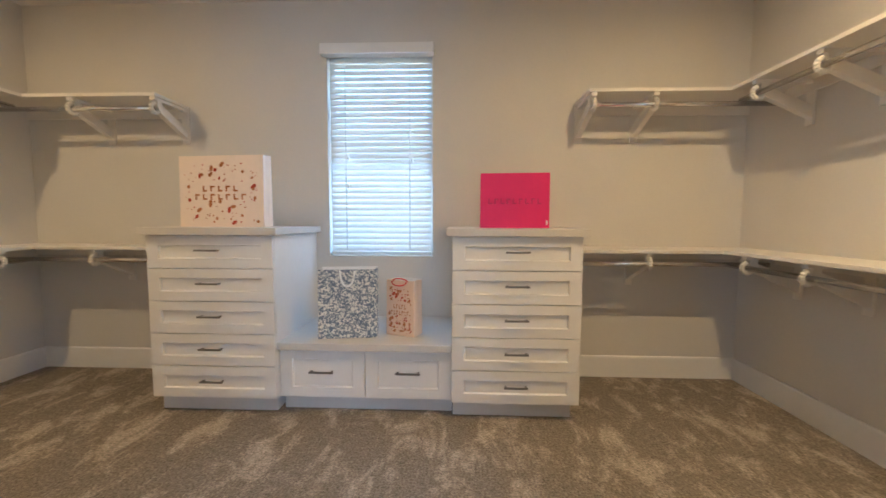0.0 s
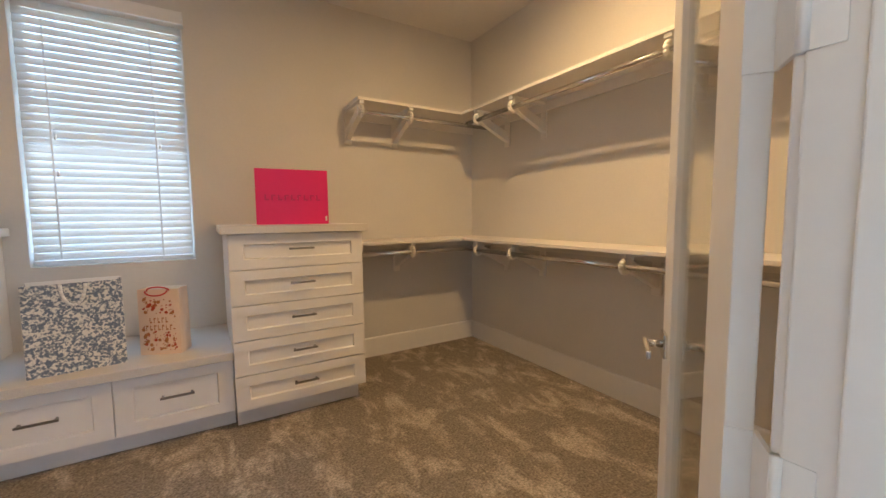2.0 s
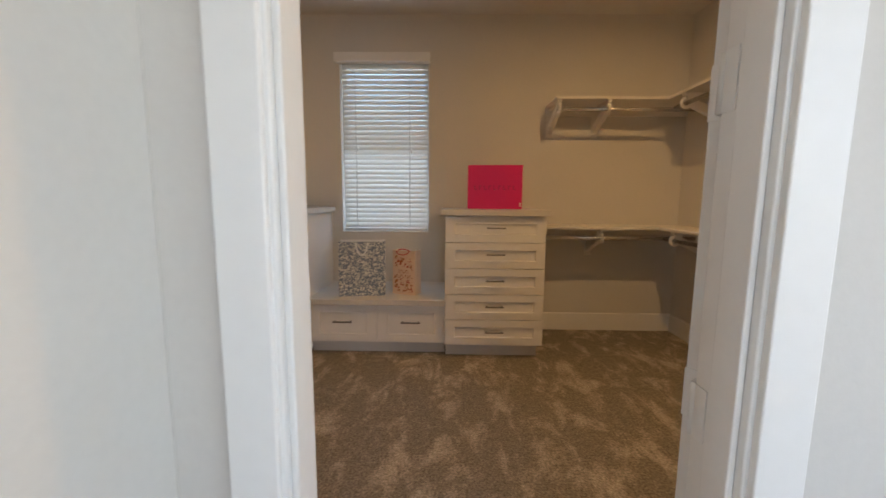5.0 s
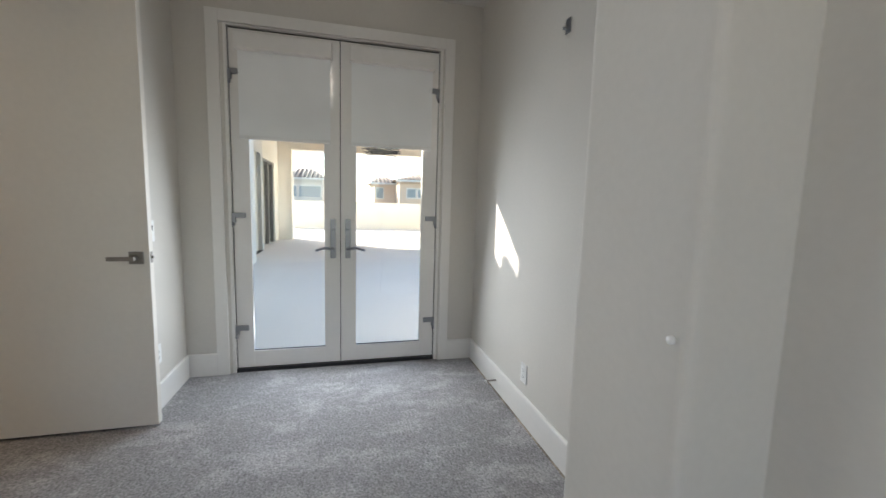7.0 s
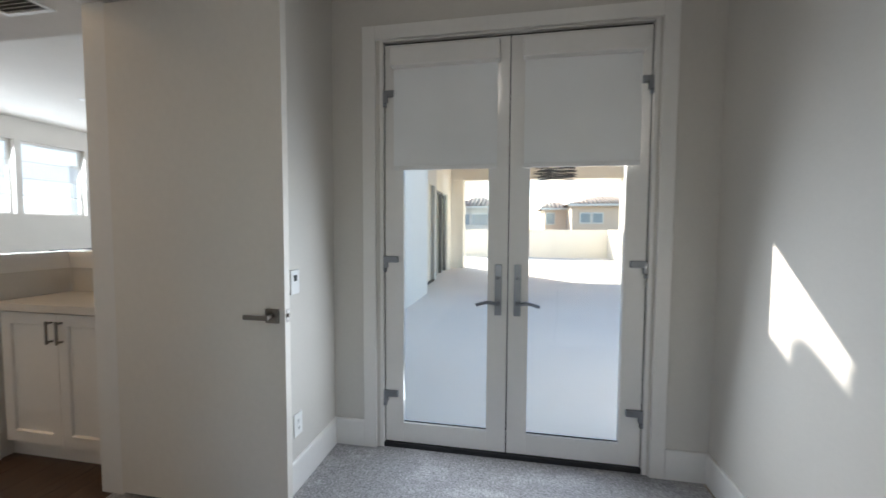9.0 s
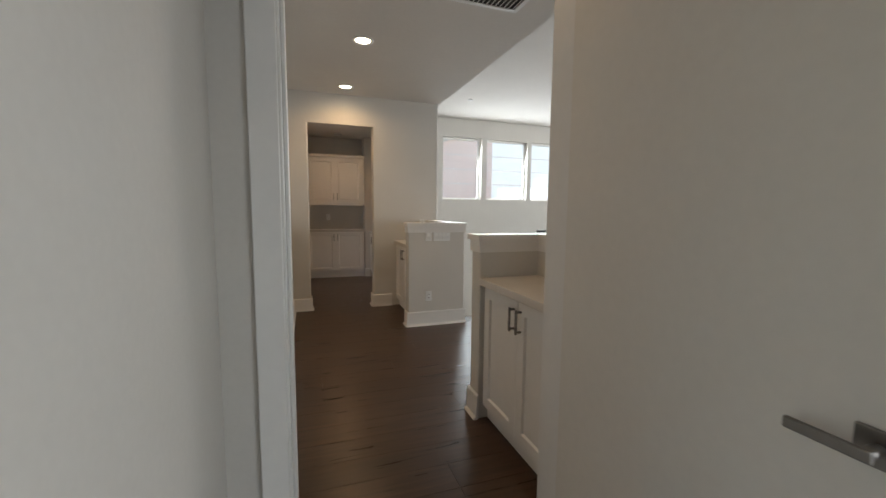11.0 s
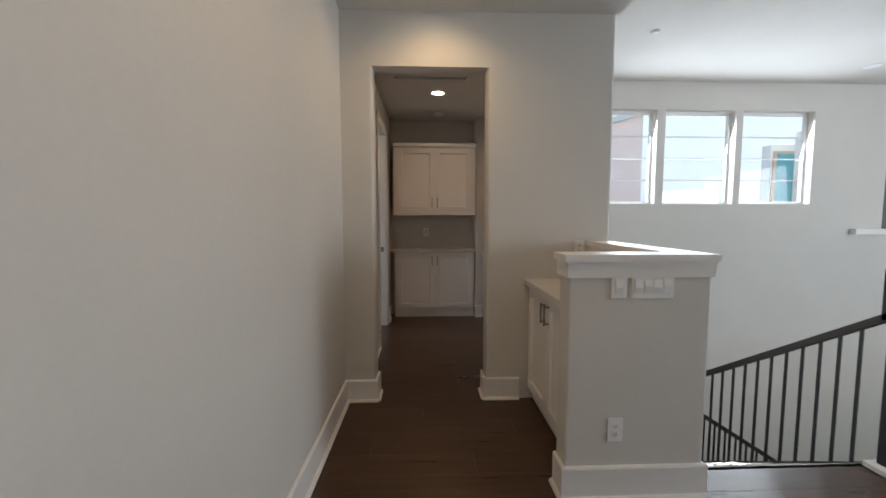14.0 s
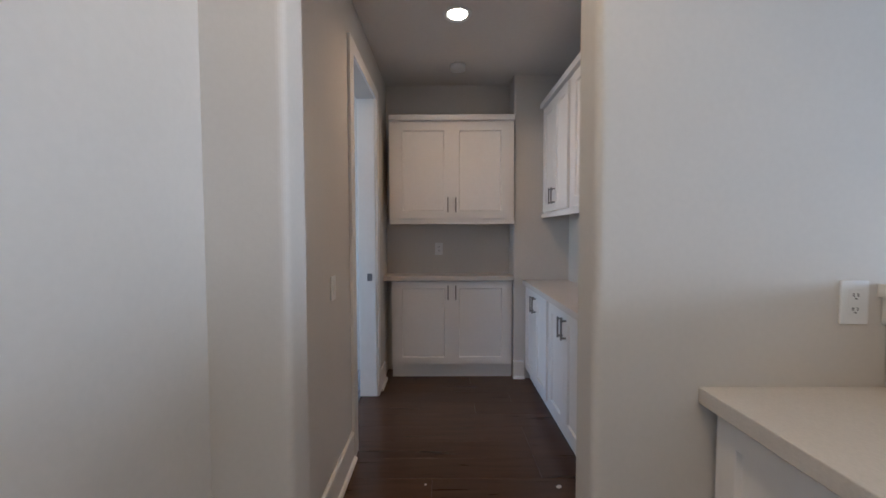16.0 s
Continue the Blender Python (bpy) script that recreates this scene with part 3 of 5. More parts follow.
def roller(y0, y1):
    r = thing("roller_shade", "pale grey roller shade pulled halfway down", "blind", "terrace door shades", at=(-3.290, 0, 0))
    part("cassette", box(B(), -0.022, 0.050, y0 - 0.012, y1 + 0.012, 2.305, 2.415, 0.006), TRIM, r, "white shade cassette")
    part("fabric", box(B(), -0.003, -0.001, y0, y1, 1.735, 2.31), SHADE, r, "pale grey woven shade cloth")
    part("hem_bar", box(B(), -0.008, 0.004, y0, y1, 1.712, 1.738, 0.003), PLASTIC, r)
    part("side_guide", box(B(), -0.022, -0.010, y0 - 0.012, y0 - 0.002, 1.72, 2.31), TRIM, r)


roller(-1.395, -0.783)
roller(-0.632, -0.022)

# ---- closet furniture ----


def bar_pull(parent, x, y, z, w=0.14):
    bm = B()
    for s in (-1, 1):
        box(bm, x + s * (w / 2 - 0.012) - 0.005, x + s * (w / 2 - 0.012) + 0.005, y - 0.028, y, z - 0.005, z + 0.005)
    box(bm, x - w / 2, x + w / 2, y - 0.036, y - 0.026, z - 0.0055, z + 0.0055, 0.001)
    return part("bar_pull", bm, NICKEL, parent, "satin nickel bar pull")


def shaker_front(bm, x0, x1, z0, z1, y, rail=0.055, stile=0.07):
    """A drawer or door front facing -y with a recessed flat panel and sloped inner edge."""
    t = 0.02
    o = [(x0, z0), (x1, z0), (x1, z1), (x0, z1)]
    i = [(x0 + stile, z0 + rail), (x1 - stile, z0 + rail), (x1 - stile, z1 - rail), (x0 + stile, z1 - rail)]
    e = 0.006
    j = [(x0 + stile + e, z0 + rail + e), (x1 - stile - e, z0 + rail + e), (x1 - stile - e, z1 - rail - e), (x0 + stile + e, z1 - rail - e)]
    vo = [bm.verts.new((a, y, b)) for a, b in o]
    vi = [bm.verts.new((a, y, b)) for a, b in i]
    vj = [bm.verts.new((a, y + 0.013, b)) for a, b in j]
    vb = [bm.verts.new((a, y + t, b)) for a, b in o]
    for k in range(4):
        n = (k + 1) % 4
        bm.faces.new((vo[k], vo[n], vi[n], vi[k]))
        bm.faces.new((vi[k], vi[n], vj[n], vj[k]))
        bm.faces.new((vo[n], vo[k], vb[k], vb[n]))
    bm.faces.new(vj)
    bm.faces.new(vb[::-1])
    bmesh.ops.recalc_face_normals(bm, faces=bm.faces)
    return bm


BACK, FRONT = 3.345, 2.62


def dresser(x0, x1, label):
    d = thing("dresser", label, "dresser", "closet dressers", at=(x0, 0, 0))
    w = x1 - x0
    part("body", box(B(), 0, w, FRONT + 0.021, BACK, 0.10, 1.105), CABINET, d)
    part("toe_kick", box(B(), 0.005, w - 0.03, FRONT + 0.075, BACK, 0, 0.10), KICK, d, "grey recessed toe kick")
    h = (1.105 - 0.108) / 5
    for i in range(5):
        z0 = 0.108 + i * h
        dr = part("drawer", shaker_front(B(), 0.002, w - 0.002, z0 + 0.003, z0 + h - 0.003, FRONT), CABINET, d, "white recessed-panel drawer front")
        bar_pull(dr, w / 2 - 0.0, FRONT, z0 + h * 0.55)
    part("top", box(B(), -0.035, w + 0.035, FRONT - 0.03, BACK, 1.106, 1.15, 0.003), COUNTER, d, "grey quartz top slab")
    return d


dresser(0.103, 0.856, "white five-drawer dresser with grey quartz top")
dresser(-1.735, -0.962, "white five-drawer dresser with grey quartz top")
bench = thing("window_bench", "low white window bench with two drawers and quartz top", "bench", at=(0, 0, 0))
part("body", box(B(), -0.961, 0.102, FRONT + 0.071, BACK, 0.10, 0.405), CABINET, bench)
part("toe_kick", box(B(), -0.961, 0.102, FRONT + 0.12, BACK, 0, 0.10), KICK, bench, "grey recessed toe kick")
for a, b_ in ((-0.957, -0.432), (-0.426, 0.098)):
    dr = part("drawer", shaker_front(B(), a, b_, 0.105, 0.402, FRONT + 0.05, 0.06, 0.075), CABINET, bench, "white recessed-panel drawer front")
    bar_pull(dr, (a + b_) / 2, FRONT + 0.05, 0.27, 0.15)
part("top", box(B(), -0.961, 0.102, FRONT + 0.02, BACK, 0.406, 0.45, 0.003), COUNTER, bench, "grey quartz bench slab")

# window with blind
win = tagged(thing("window_1", "closet window with white frame behind the blind", ""), kind="structure")
bm = B()
for p in ((-0.86, -0.82, 3.43, 3.49, 0.92, 2.46), (-0.10, -0.06, 3.43, 3.49, 0.92, 2.46), (-0.82, -0.10, 3.43, 3.49, 0.92, 0.97), (-0.82, -0.10, 3.43, 3.49, 2.41, 2.46)):
    box(bm, *p)
part("window_frame", bm, TRIM, win)
p = part("pane", box(B(), -0.82, -0.10, 3.457, 3.463, 0.97, 2.41), GLASS, win)
p.visible_shadow = False
SLAT = let_light_through(mat("blind_slat", (0.80, 0.80, 0.79), 0.5, spots=0.01), 0.28)
blind = thing("window_blind", "white horizontal slat blind, lowered and half open", "blind", at=(-0.46, 3.385, 0))
part("valance", box(B(), -0.434, 0.41, -0.10, -0.02, 2.415, 2.495, 0.006), TRIM, blind, "white moulded valance")
slat_me = None
n_slats = 33
for i in range(n_slats):
    z = 0.985 + i * (2.40 - 0.985) / (n_slats - 1)
    if slat_me is None:
        bm = B()
        outline(bm, [(-0.025, -0.0015), (-0.008, 0.0012), (0.008, 0.0012), (0.025, -0.0015), (0.025, 0.0012), (0.008, 0.0038), (-0.008, 0.0038), (-0.025, 0.0012)], "x", -0.388, 0.388)
        first = part("slat", bm, SLAT, blind)
        slat_me = first.data
        ob = first
    else:
        ob = new("slat", slat_me)
        ob.parent = blind
    ob.matrix_basis = pose(0, 0, z, 66)
part("bottom_rail", box(B(), -0.39, 0.39, -0.025, 0.025, 0.930, 0.955, 0.004), SLAT, blind)
for x in (-0.265, 0.225):
    part("ladder_tape", box(B(), x - 0.004, x + 0.004, -0.032, -0.031, 0.94, 2.42), PLASTIC, blind)
    for dz in (0.0, 0.07):
        part("cord_tassel", rod(B(), (x + 0.02, -0.036, 1.55 + dz * 3 + x * 0.4), (x + 0.02, -0.036, 1.585 + dz * 3 + x * 0.4), 0.006), PLASTIC, blind, smooth=True)

# ---- closet shelves ----


def bracket(parent, depth, drop=0.22):
    """A shelf-and-rod bracket in its own frame: wall at y=0, out along -y, top at z=0."""
    t = 0.019
    part("wall_plate", box(B(), -0.028, 0.028, -0.014, 0, -drop - 0.045, 0, 0.003), SHELF, parent)
    arm = B()
    d = depth - 0.06
    outline(arm, [(-0.012, -drop + 0.07), (-0.012, -drop - 0.005), (-d + 0.015, -0.105), (-d - 0.025, -0.06), (-d - 0.025, -0.02), (-d + 0.02, -0.02), (-d + 0.022, -0.045)], "x", -t, t)
    part("brace", arm, SHELF, parent)
    part("top_arm", box(B(), -t, t, -depth + 0.012, 0, -0.022, 0, 0.002), SHELF, parent)
    hook = B()
    for k in range(8):
        a0, a1 = math.pi * (0.15 + k * 0.16), math.pi * (0.15 + (k + 1) * 0.16)
        r = 0.034
        c = (-depth + 0.034, -0.072)
        rod(hook, (0, c[0] - r * math.cos(a0) * -1, c[1] - r * math.sin(a0)), (0, c[0] - r * math.cos(a1) * -1, c[1] - r * math.sin(a1)), 0.014, 8)
    part("rod_hook", hook, SHELF, parent, smooth=True)


def shelf_run(name, x0, x1, y_or_x, z, side, marks, depth=0.35):
    """A shelf along a wall; side 'back', 'east' or 'west'; marks along the wall carry brackets."""
    length = x1 - x0
    turn, origin = {"back": (0, (0, 3.347, z)), "east": (-90, (2.235, 0, z)), "west": (90, (-3.22, 0, z))}[side]
    s = thing(name, "white closet shelf with chrome hanging rod and white brackets", "shelf", "closet shelves", at=origin, turn=turn)

    def u(v):
        return {"back": v, "east": -v, "west": v}[side]
    a, b = sorted((u(x0), u(x1)))
    part("board", box(B(), a, b, -depth, -0.002, -0.022, 0, 0.002), SHELF, s)
    part("cleat", box(B(), a, b, -0.018, -0.003, -0.09, -0.023), SHELF, s)
    part("hanging_rod", rod(B(), (a + 0.03, -depth + 0.034, -0.096), (b - 0.03, -depth + 0.034, -0.096), 0.016, 16), CHROME, s, "chrome hanging rod", True)
    for m in marks:
        br = new("bracket")
        br.parent = s
        br.matrix_basis = pose(u(m), 0, -0.022)
        br.empty_display_size = 0.05
        bracket(br, depth)
    return s


for z in (1.005, 2.058):
    low = z < 1.5
    shelf_run("closet_shelf", 0.86 if low else 0.985, 2.235, 0, z, "back", (1.42,) if low else (1.02, 1.42))
    shelf_run("closet_shelf", -3.22, -1.745 if low else -1.93, 0, z, "back", (-2.45,) if low else (-1.96, -2.55))
    shelf_run("closet_shelf", 0.55, 2.995, 0, z, "east", (2.82, 2.40, 1.50) if low else (2.82, 2.40, 1.30))
    shelf_run("closet_shelf", 0.55, 2.995, 0, z, "west", (2.82, 2.40, 1.40))

# ---- built-ins in the hall ----


def half_wall(name, label, pts, cap_pts, z=1.20):
    h = tagged(thing(name, label, ""), kind="structure")
    bm = B()
    prism(bm, pts, 0, z - 0.045, {k: 0.012 for k in range(len(pts))})
    part("wall", bm, PAINT, h)
    return h


half = half_wall("wall_half_south", "painted half wall with a white moulded cap", [(-2.80, -5.72), (-3.49, -5.72), (-3.49, -6.80), (-3.36, -6.80), (-3.36, -5.85), (-2.80, -5.85)], None)
bm = B()
prism(bm, [(-2.775, -5.695), (-3.515, -5.695), (-3.515, -6.799), (-3.335, -6.799), (-3.335, -5.875), (-2.775, -5.875)], 1.165, 1.20)
prism(bm, [(-2.79, -5.71), (-3.50, -5.71), (-3.50, -6.799), (-3.35, -6.799), (-3.35, -5.86), (-2.79, -5.86)], 1.09, 1.165)
part("cap", bm, TRIM, half, "white moulded cap")
half2 = half_wall("wall_half_north", "painted half wall with a white moulded cap", [(-2.74, -3.765), (-2.74, -3.635), (-3.16, -3.635), (-3.16, -2.757), (-3.29, -2.757), (-3.29, -3.765)], None)
bm = B()
prism(bm, [(-2.715, -3.79), (-2.715, -3.61), (-3.135, -3.61), (-3.135, -2.757), (-3.315, -2.757), (-3.315, -3.79)], 1.165, 1.20)
prism(bm, [(-2.73, -3.775), (-2.73, -3.625), (-3.15, -3.625), (-3.15, -2.757), (-3.30, -2.757), (-3.30, -3.775)], 1.09, 1.165)
part("cap", bm, TRIM, half2, "white moulded cap")
boards("baseboard_half_walls", [((-2.782, -5.72), (-3.508, -5.72), (0, 1)), ((-2.80, -5.706), (-2.80, -5.85), (1, 0)), ((-2.74, -3.619), (-2.74, -3.779), (1, 0)), ((-2.722, -3.765), (-3.29, -3.765), (0, -1)), ((-3.49, -5.706), (-3.49, -6.80), (-1, 0))], True)


def door_pull(parent, x, y, z, w=0.13):
    bm = B()
    for s in (-1, 1):
        box(bm, x - 0.005, x + 0.005, y - 0.028, y, z + s * (w / 2 - 0.012) - 0.005, z + s * (w / 2 - 0.012) + 0.005)
    box(bm, x - 0.0055, x + 0.0055, y - 0.036, y - 0.026, z - w / 2, z + w / 2, 0.001)
    return part("bar_pull", bm, NICKEL, parent, "satin nickel bar pull")


def base_cabinet(label, at, turn, w, depth, doors, h=0.90, group="base cabinets", kick=0.10):
    """A cabinet in its own frame: back at y=0, front at y=-depth, from x=0 to w."""
    c = thing("base_cabinet", label, "cabinet", group, at=at, turn=turn)
    part("body", box(B(), 0, w, -depth + 0.021, 0, kick, h - 0.042), CABINET, c)
    part("toe_kick", box(B(), 0, w, -depth + 0.05, 0, 0, kick), CABINET, c)
    edge = 0.03
    dw = (w - 2 * edge) / doors
    for i in range(doors):
        x0 = edge + i * dw
        d = part("door", shaker_front(B(), x0 + 0.0015, x0 + dw - 0.0015, kick + 0.01, h - 0.05, -depth, 0.065, 0.065), CABINET, c, "white recessed-panel cabinet door")
        near = x0 + dw - 0.035 if i % 2 == 0 else x0 + 0.035
        door_pull(d, near, -depth, h - 0.15)
    return c


def worktop(label, bm):
    return tagged(part("worktop", bm, COUNTER, None), label, "worktop")


base_cabinet("white built-in cabinet with two doors under a stone top", (-3.16, -3.631, 0), 90, 0.872, 0.40, 2, 0.925)
worktop("pale stone worktop over the built-in cabinet", box(B(), -3.158, -2.735, -3.633, -2.757, 0.885, 0.93, 0.003))
base_cabinet("white built-in cabinet with two doors under a stone top", (-3.36, -6.795, 0), 90, 0.94, 0.47, 2, 0.915)
worktop("pale stone worktop over the built-in cabinet", box(B(), -3.358, -2.86, -6.798, -5.852, 0.875, 0.92, 0.003))

# pantry cabinets
base_cabinet("white pantry base cabinet with two doors", (-1.69, PY, 0), 180, 1.10, 0.245, 2, 0.945, kick=0.12)
worktop("pale stone pantry worktop in the alcove", box(B(), -2.799, PX1 - 0.001, PY + 0.001, PY + 0.27, 0.903, 0.945, 0.002))
worktop("pale stone pantry worktop along the side wall", box(B(), PX0 + 0.002, -2.882, -9.289, -6.96, 0.863, 0.905, 0.002))


def wall_cabinet(label, at, turn, w, depth, z0, z1, doors):
    c = thing("wall_cabinet", label, "cabinet", "pantry wall cabinets", at=at, turn=turn)
    part("body", box(B(), 0, w, -depth + 0.021, 0, z0, z1), CABINET, c)
    part("light_rail", box(B(), 0, w, -depth - 0.002, -depth + 0.02, z0 - 0.035, z0), CABINET, c)
    part("crown", box(B(), 0, w, -depth - 0.018, 0, z1, z1 + 0.05, 0.006), CABINET, c)
    edge = 0.05
    dw = (w - 2 * edge) / doors
    for i in range(doors):
        x0 = edge + i * dw
        d = part("door", shaker_front(B(), x0 + 0.0015, x0 + dw - 0.0015, z0 + 0.015, z1 - 0.02, -depth, 0.065, 0.065), CABINET, c, "white recessed-panel cabinet door")
        near = x0 + dw - 0.035 if i % 2 == 0 else x0 + 0.035
        door_pull(d, near, -depth, z0 + 0.13)
    return c


wall_cabinet("white pantry wall cabinet with two doors", (-1.69, PY, 0), 180, 1.10, 0.325, 1.45, 2.315, 2)
for i in range(3):
    base_cabinet("white pantry base cabinet with doors along the side wall", (PX0, -9.289 + i * 0.776, 0), 90, 0.776, 0.395, 2)
    wall_cabinet("white pantry wall cabinet along the side wall", (PX0, -9.289 + i * 0.776, 0), 90, 0.776, 0.25, 1.50, 2.43, 2)

# ---- stairs and railing ----
stairs = tagged(thing("stairs", "dark wood stair flight going down to a landing", ""), kind="structure")
for i in range(7):
    z = -0.18 * (i + 1)
    y = -5.93 - 0.28 * i
    part("tread", box(B(), -4.58, -3.50, y - (0.28 if i < 6 else 1.85), y + 0.02, z - 0.04, z, 0.004), OAK, stairs)
    part("riser", box(B(), -4.58, -3.50, y - 0.02, y, z, z + 0.14), TRIM, stairs)
for i in range(8):
    z = -1.26 - 0.18 * (i + 1)
    x = -4.58 - 0.28 * i
    part("tread", box(B(), x - 0.28, x + 0.02, -9.46, -7.86, z - 0.04, z, 0.004), OAK, stairs)
    part("riser", box(B(), x, x + 0.02, -9.46, -7.86, z, z + 0.14), TRIM, stairs)
RAILX, RAILY = -4.62, -5.86
guard = thing("stair_railing", "black iron railing with square balusters descending the stair", "railing", "stair railings")
level = thing("landing_railing", "black iron level railing with square balusters", "railing", "stair railings")


def stick(bm, a, b, s):
    a, b = Vector(a), Vector(b)
    d = b - a
    m = Matrix.Translation((a + b) / 2) @ d.to_track_quat("Z", "Y").to_matrix().to_4x4() @ Matrix.Diagonal((s, s, d.length, 1))
    bmesh.ops.create_cube(bm, size=1.0, matrix=m)
    return bm


slope = 0.18 / 0.28
part("post", box(B(), RAILX - 0.022, RAILX + 0.022, RAILY - 0.022, RAILY + 0.022, 0.03, 1.08), IRON, level)
part("top_rail", box(B(), -10.8, RAILX + 0.022, RAILY - 0.022, RAILY + 0.022, 1.065, 1.095, 0.002), IRON, level)
for i in range(1, 55):
    part("baluster", box(B(), RAILX - 0.112 * i - 0.007, RAILX - 0.112 * i + 0.007, RAILY - 0.007, RAILY + 0.007, 0.03, 1.065), IRON, level)
for i in (15, 30, 45):
    part("post", box(B(), RAILX - 0.112 * i - 0.022, RAILX - 0.112 * i + 0.022, RAILY - 0.022, RAILY + 0.022, 0.03, 1.065), IRON, level)
setting("trim_landing_curb", box(B(), -10.8, RAILX + 0.07, RAILY - 0.05, RAILY + 0.07, 0.0, 0.03, 0.003), TRIM, "white painted curb under the railing")
sx = RAILX
L = 1.69
part("handrail", stick(B(), (sx, RAILY - 0.02, 0.85), (sx, RAILY - L, 0.85 - slope * (L - 0.02)), 0.04), IRON, guard)
part("riser_post", box(B(), sx - 0.02, sx + 0.02, RAILY - 0.06, RAILY - 0.02, 0.82, 1.095), IRON, guard)
part("bottom_rail", stick(B(), (sx, RAILY - 0.05, 0.0), (sx, RAILY - L, -slope * (L - 0.05)), 0.03), IRON, guard)
part("newel_post", box(B(), sx - 0.03, sx + 0.03, RAILY - L - 0.03, RAILY - L + 0.03, -1.26, 0.88 - slope * (L - 0.02)), IRON, guard)
lower = thing("lower_stair_railing", "black iron railing of the lower stair flight", "railing", "stair railings")
ly = RAILY - L
part("handrail", stick(B(), (sx - 0.03, ly, -0.44), (sx - 2.3, ly, -0.44 - slope * 2.27), 0.04), IRON, lower)
part("bottom_rail", stick(B(), (sx - 0.03, ly, -1.24), (sx - 2.3, ly, -1.24 - slope * 2.27), 0.03), IRON, lower)
for i in range(1, 20):
    x = sx - 0.03 - 0.112 * i
    part("baluster", box(B(), x - 0.007, x + 0.007, ly - 0.007, ly + 0.007, -1.24 - slope * 0.112 * i, -0.44 - slope * 0.112 * i), IRON, lower)
for i in range(1, 15):
    y = 0.05 + 0.112 * i
    part("baluster", box(B(), sx - 0.007, sx + 0.007, RAILY - y - 0.007, RAILY - y + 0.007, 0.0 - slope * (y - 0.05), 0.85 - slope * (y - 0.02)), IRON, guard)

# ---- shopping bags ----


def print_material(name, base, ink, scale, cut, second=None):
    m = mat(name, base, 0.6, spots=0.02)
    nt, b = m.node_tree, m.node_tree.nodes["Principled BSDF"]
    co = nt.nodes["Texture Coordinate"]
    n = nt.nodes.new("ShaderNodeTexNoise")
    n.inputs["Scale"].default_value, n.inputs["Detail"].default_value, n.inputs["Distortion"].default_value = scale, 3.0, 1.2
    nt.links.new(co.outputs["Object"], n.inputs["Vector"])
    v = nt.nodes.new("ShaderNodeTexVoronoi")
    v.inputs["Scale"].default_value = scale * 1.6
    nt.links.new(co.outputs["Object"], v.inputs["Vector"])
    a = nt.nodes.new("ShaderNodeMath")
    a.operation = "ADD"
    sc = nt.nodes.new("ShaderNodeMath")
    sc.operation, sc.inputs[1].default_value = "MULTIPLY", 0.35
    nt.links.new(v.outputs["Distance"], sc.inputs[0])
    nt.links.new(n.outputs["Fac"], a.inputs[0])
    nt.links.new(sc.outputs[0], a.inputs[1])
    r = nt.nodes.new("ShaderNodeValToRGB")
    r.color_ramp.elements[0].position, r.color_ramp.elements[0].color = cut - 0.03, (*ink, 1)
    r.color_ramp.elements[1].position, r.color_ramp.elements[1].color = cut + 0.03, (*base, 1)
    if second:
        e = r.color_ramp.elements.new(cut - 0.12)
        e.color = (*second, 1)
    nt.links.new(a.outputs[0], r.inputs["Fac"])
    nt.links.new(r.outputs["Color"], b.inputs["Base Color"])
    return m


TOILE = print_material("toile_print", (0.70, 0.67, 0.61), (0.30, 0.32, 0.34), 52.0, 0.73, (0.13, 0.16, 0.22))
PEACH = mat("peach_paper", (0.80, 0.60, 0.44), 0.55, spots=0.02)
PALEP = mat("pale_peach_paper", (0.82, 0.69, 0.58), 0.55, spots=0.02)
GOLD = mat("copper_foil", (0.50, 0.20, 0.07), 0.35, metal=0.4, spots=0.15)
REDF = mat("red_foil", (0.50, 0.07, 0.03), 0.4, metal=0.2, spots=0.1)
PINK = mat("magenta_paper", (0.62, 0.002, 0.125), 0.42, spots=0.02, bump=0.05, bump_scale=20)
PINKD = mat("magenta_ink", (0.42, 0.002, 0.09), 0.35, spots=0.02)
WHITEP = mat("white_paper", (0.82, 0.80, 0.77), 0.6, spots=0.02)
REDC = mat("red_ribbon", (0.60, 0.03, 0.03), 0.6, spots=0.1)


def carrier_bag(name, label, at, turn, w, d, h, paper, inside=WHITEP, lean=0.0):
    """An open-topped paper bag with folded sides: local x across, front at -y, base at z=0."""
    g = thing(name, label, "bag", "shopping bags", at=at, turn=turn)
    bm = B()
    t = 0.002
    fold = 0.35
    pts = [(-w / 2, -d / 2), (w / 2, -d / 2), (w / 2 - 0.012, 0), (w / 2, d / 2), (-w / 2, d / 2), (-w / 2 + 0.012, 0)]
    low = [bm.verts.new((x, y, 0)) for x, y in [(-w / 2, -d / 2), (w / 2, -d / 2), (w / 2, 0), (w / 2, d / 2), (-w / 2, d / 2), (-w / 2, 0)]]
    high = [bm.verts.new((x, y * 0.85 + lean, h)) for x, y in pts]
    for i in range(6):
        bm.faces.new((low[i], low[(i + 1) % 6], high[(i + 1) % 6], high[i]))
    bm.faces.new(low[::-1])
    bmesh.ops.recalc_face_normals(bm, faces=bm.faces)
    bmesh.ops.solidify(bm, geom=bm.faces[:], thickness=t)
    part("paper", bm, paper, g)
    part("rim_fold", box(B(), -w / 2 + 0.004, w / 2 - 0.004, d / 2 * 0.85 + lean - 0.004, d / 2 * 0.85 + lean + 0.001, h - 0.05, h + 0.004), inside, g, "white folded rim")
    return g


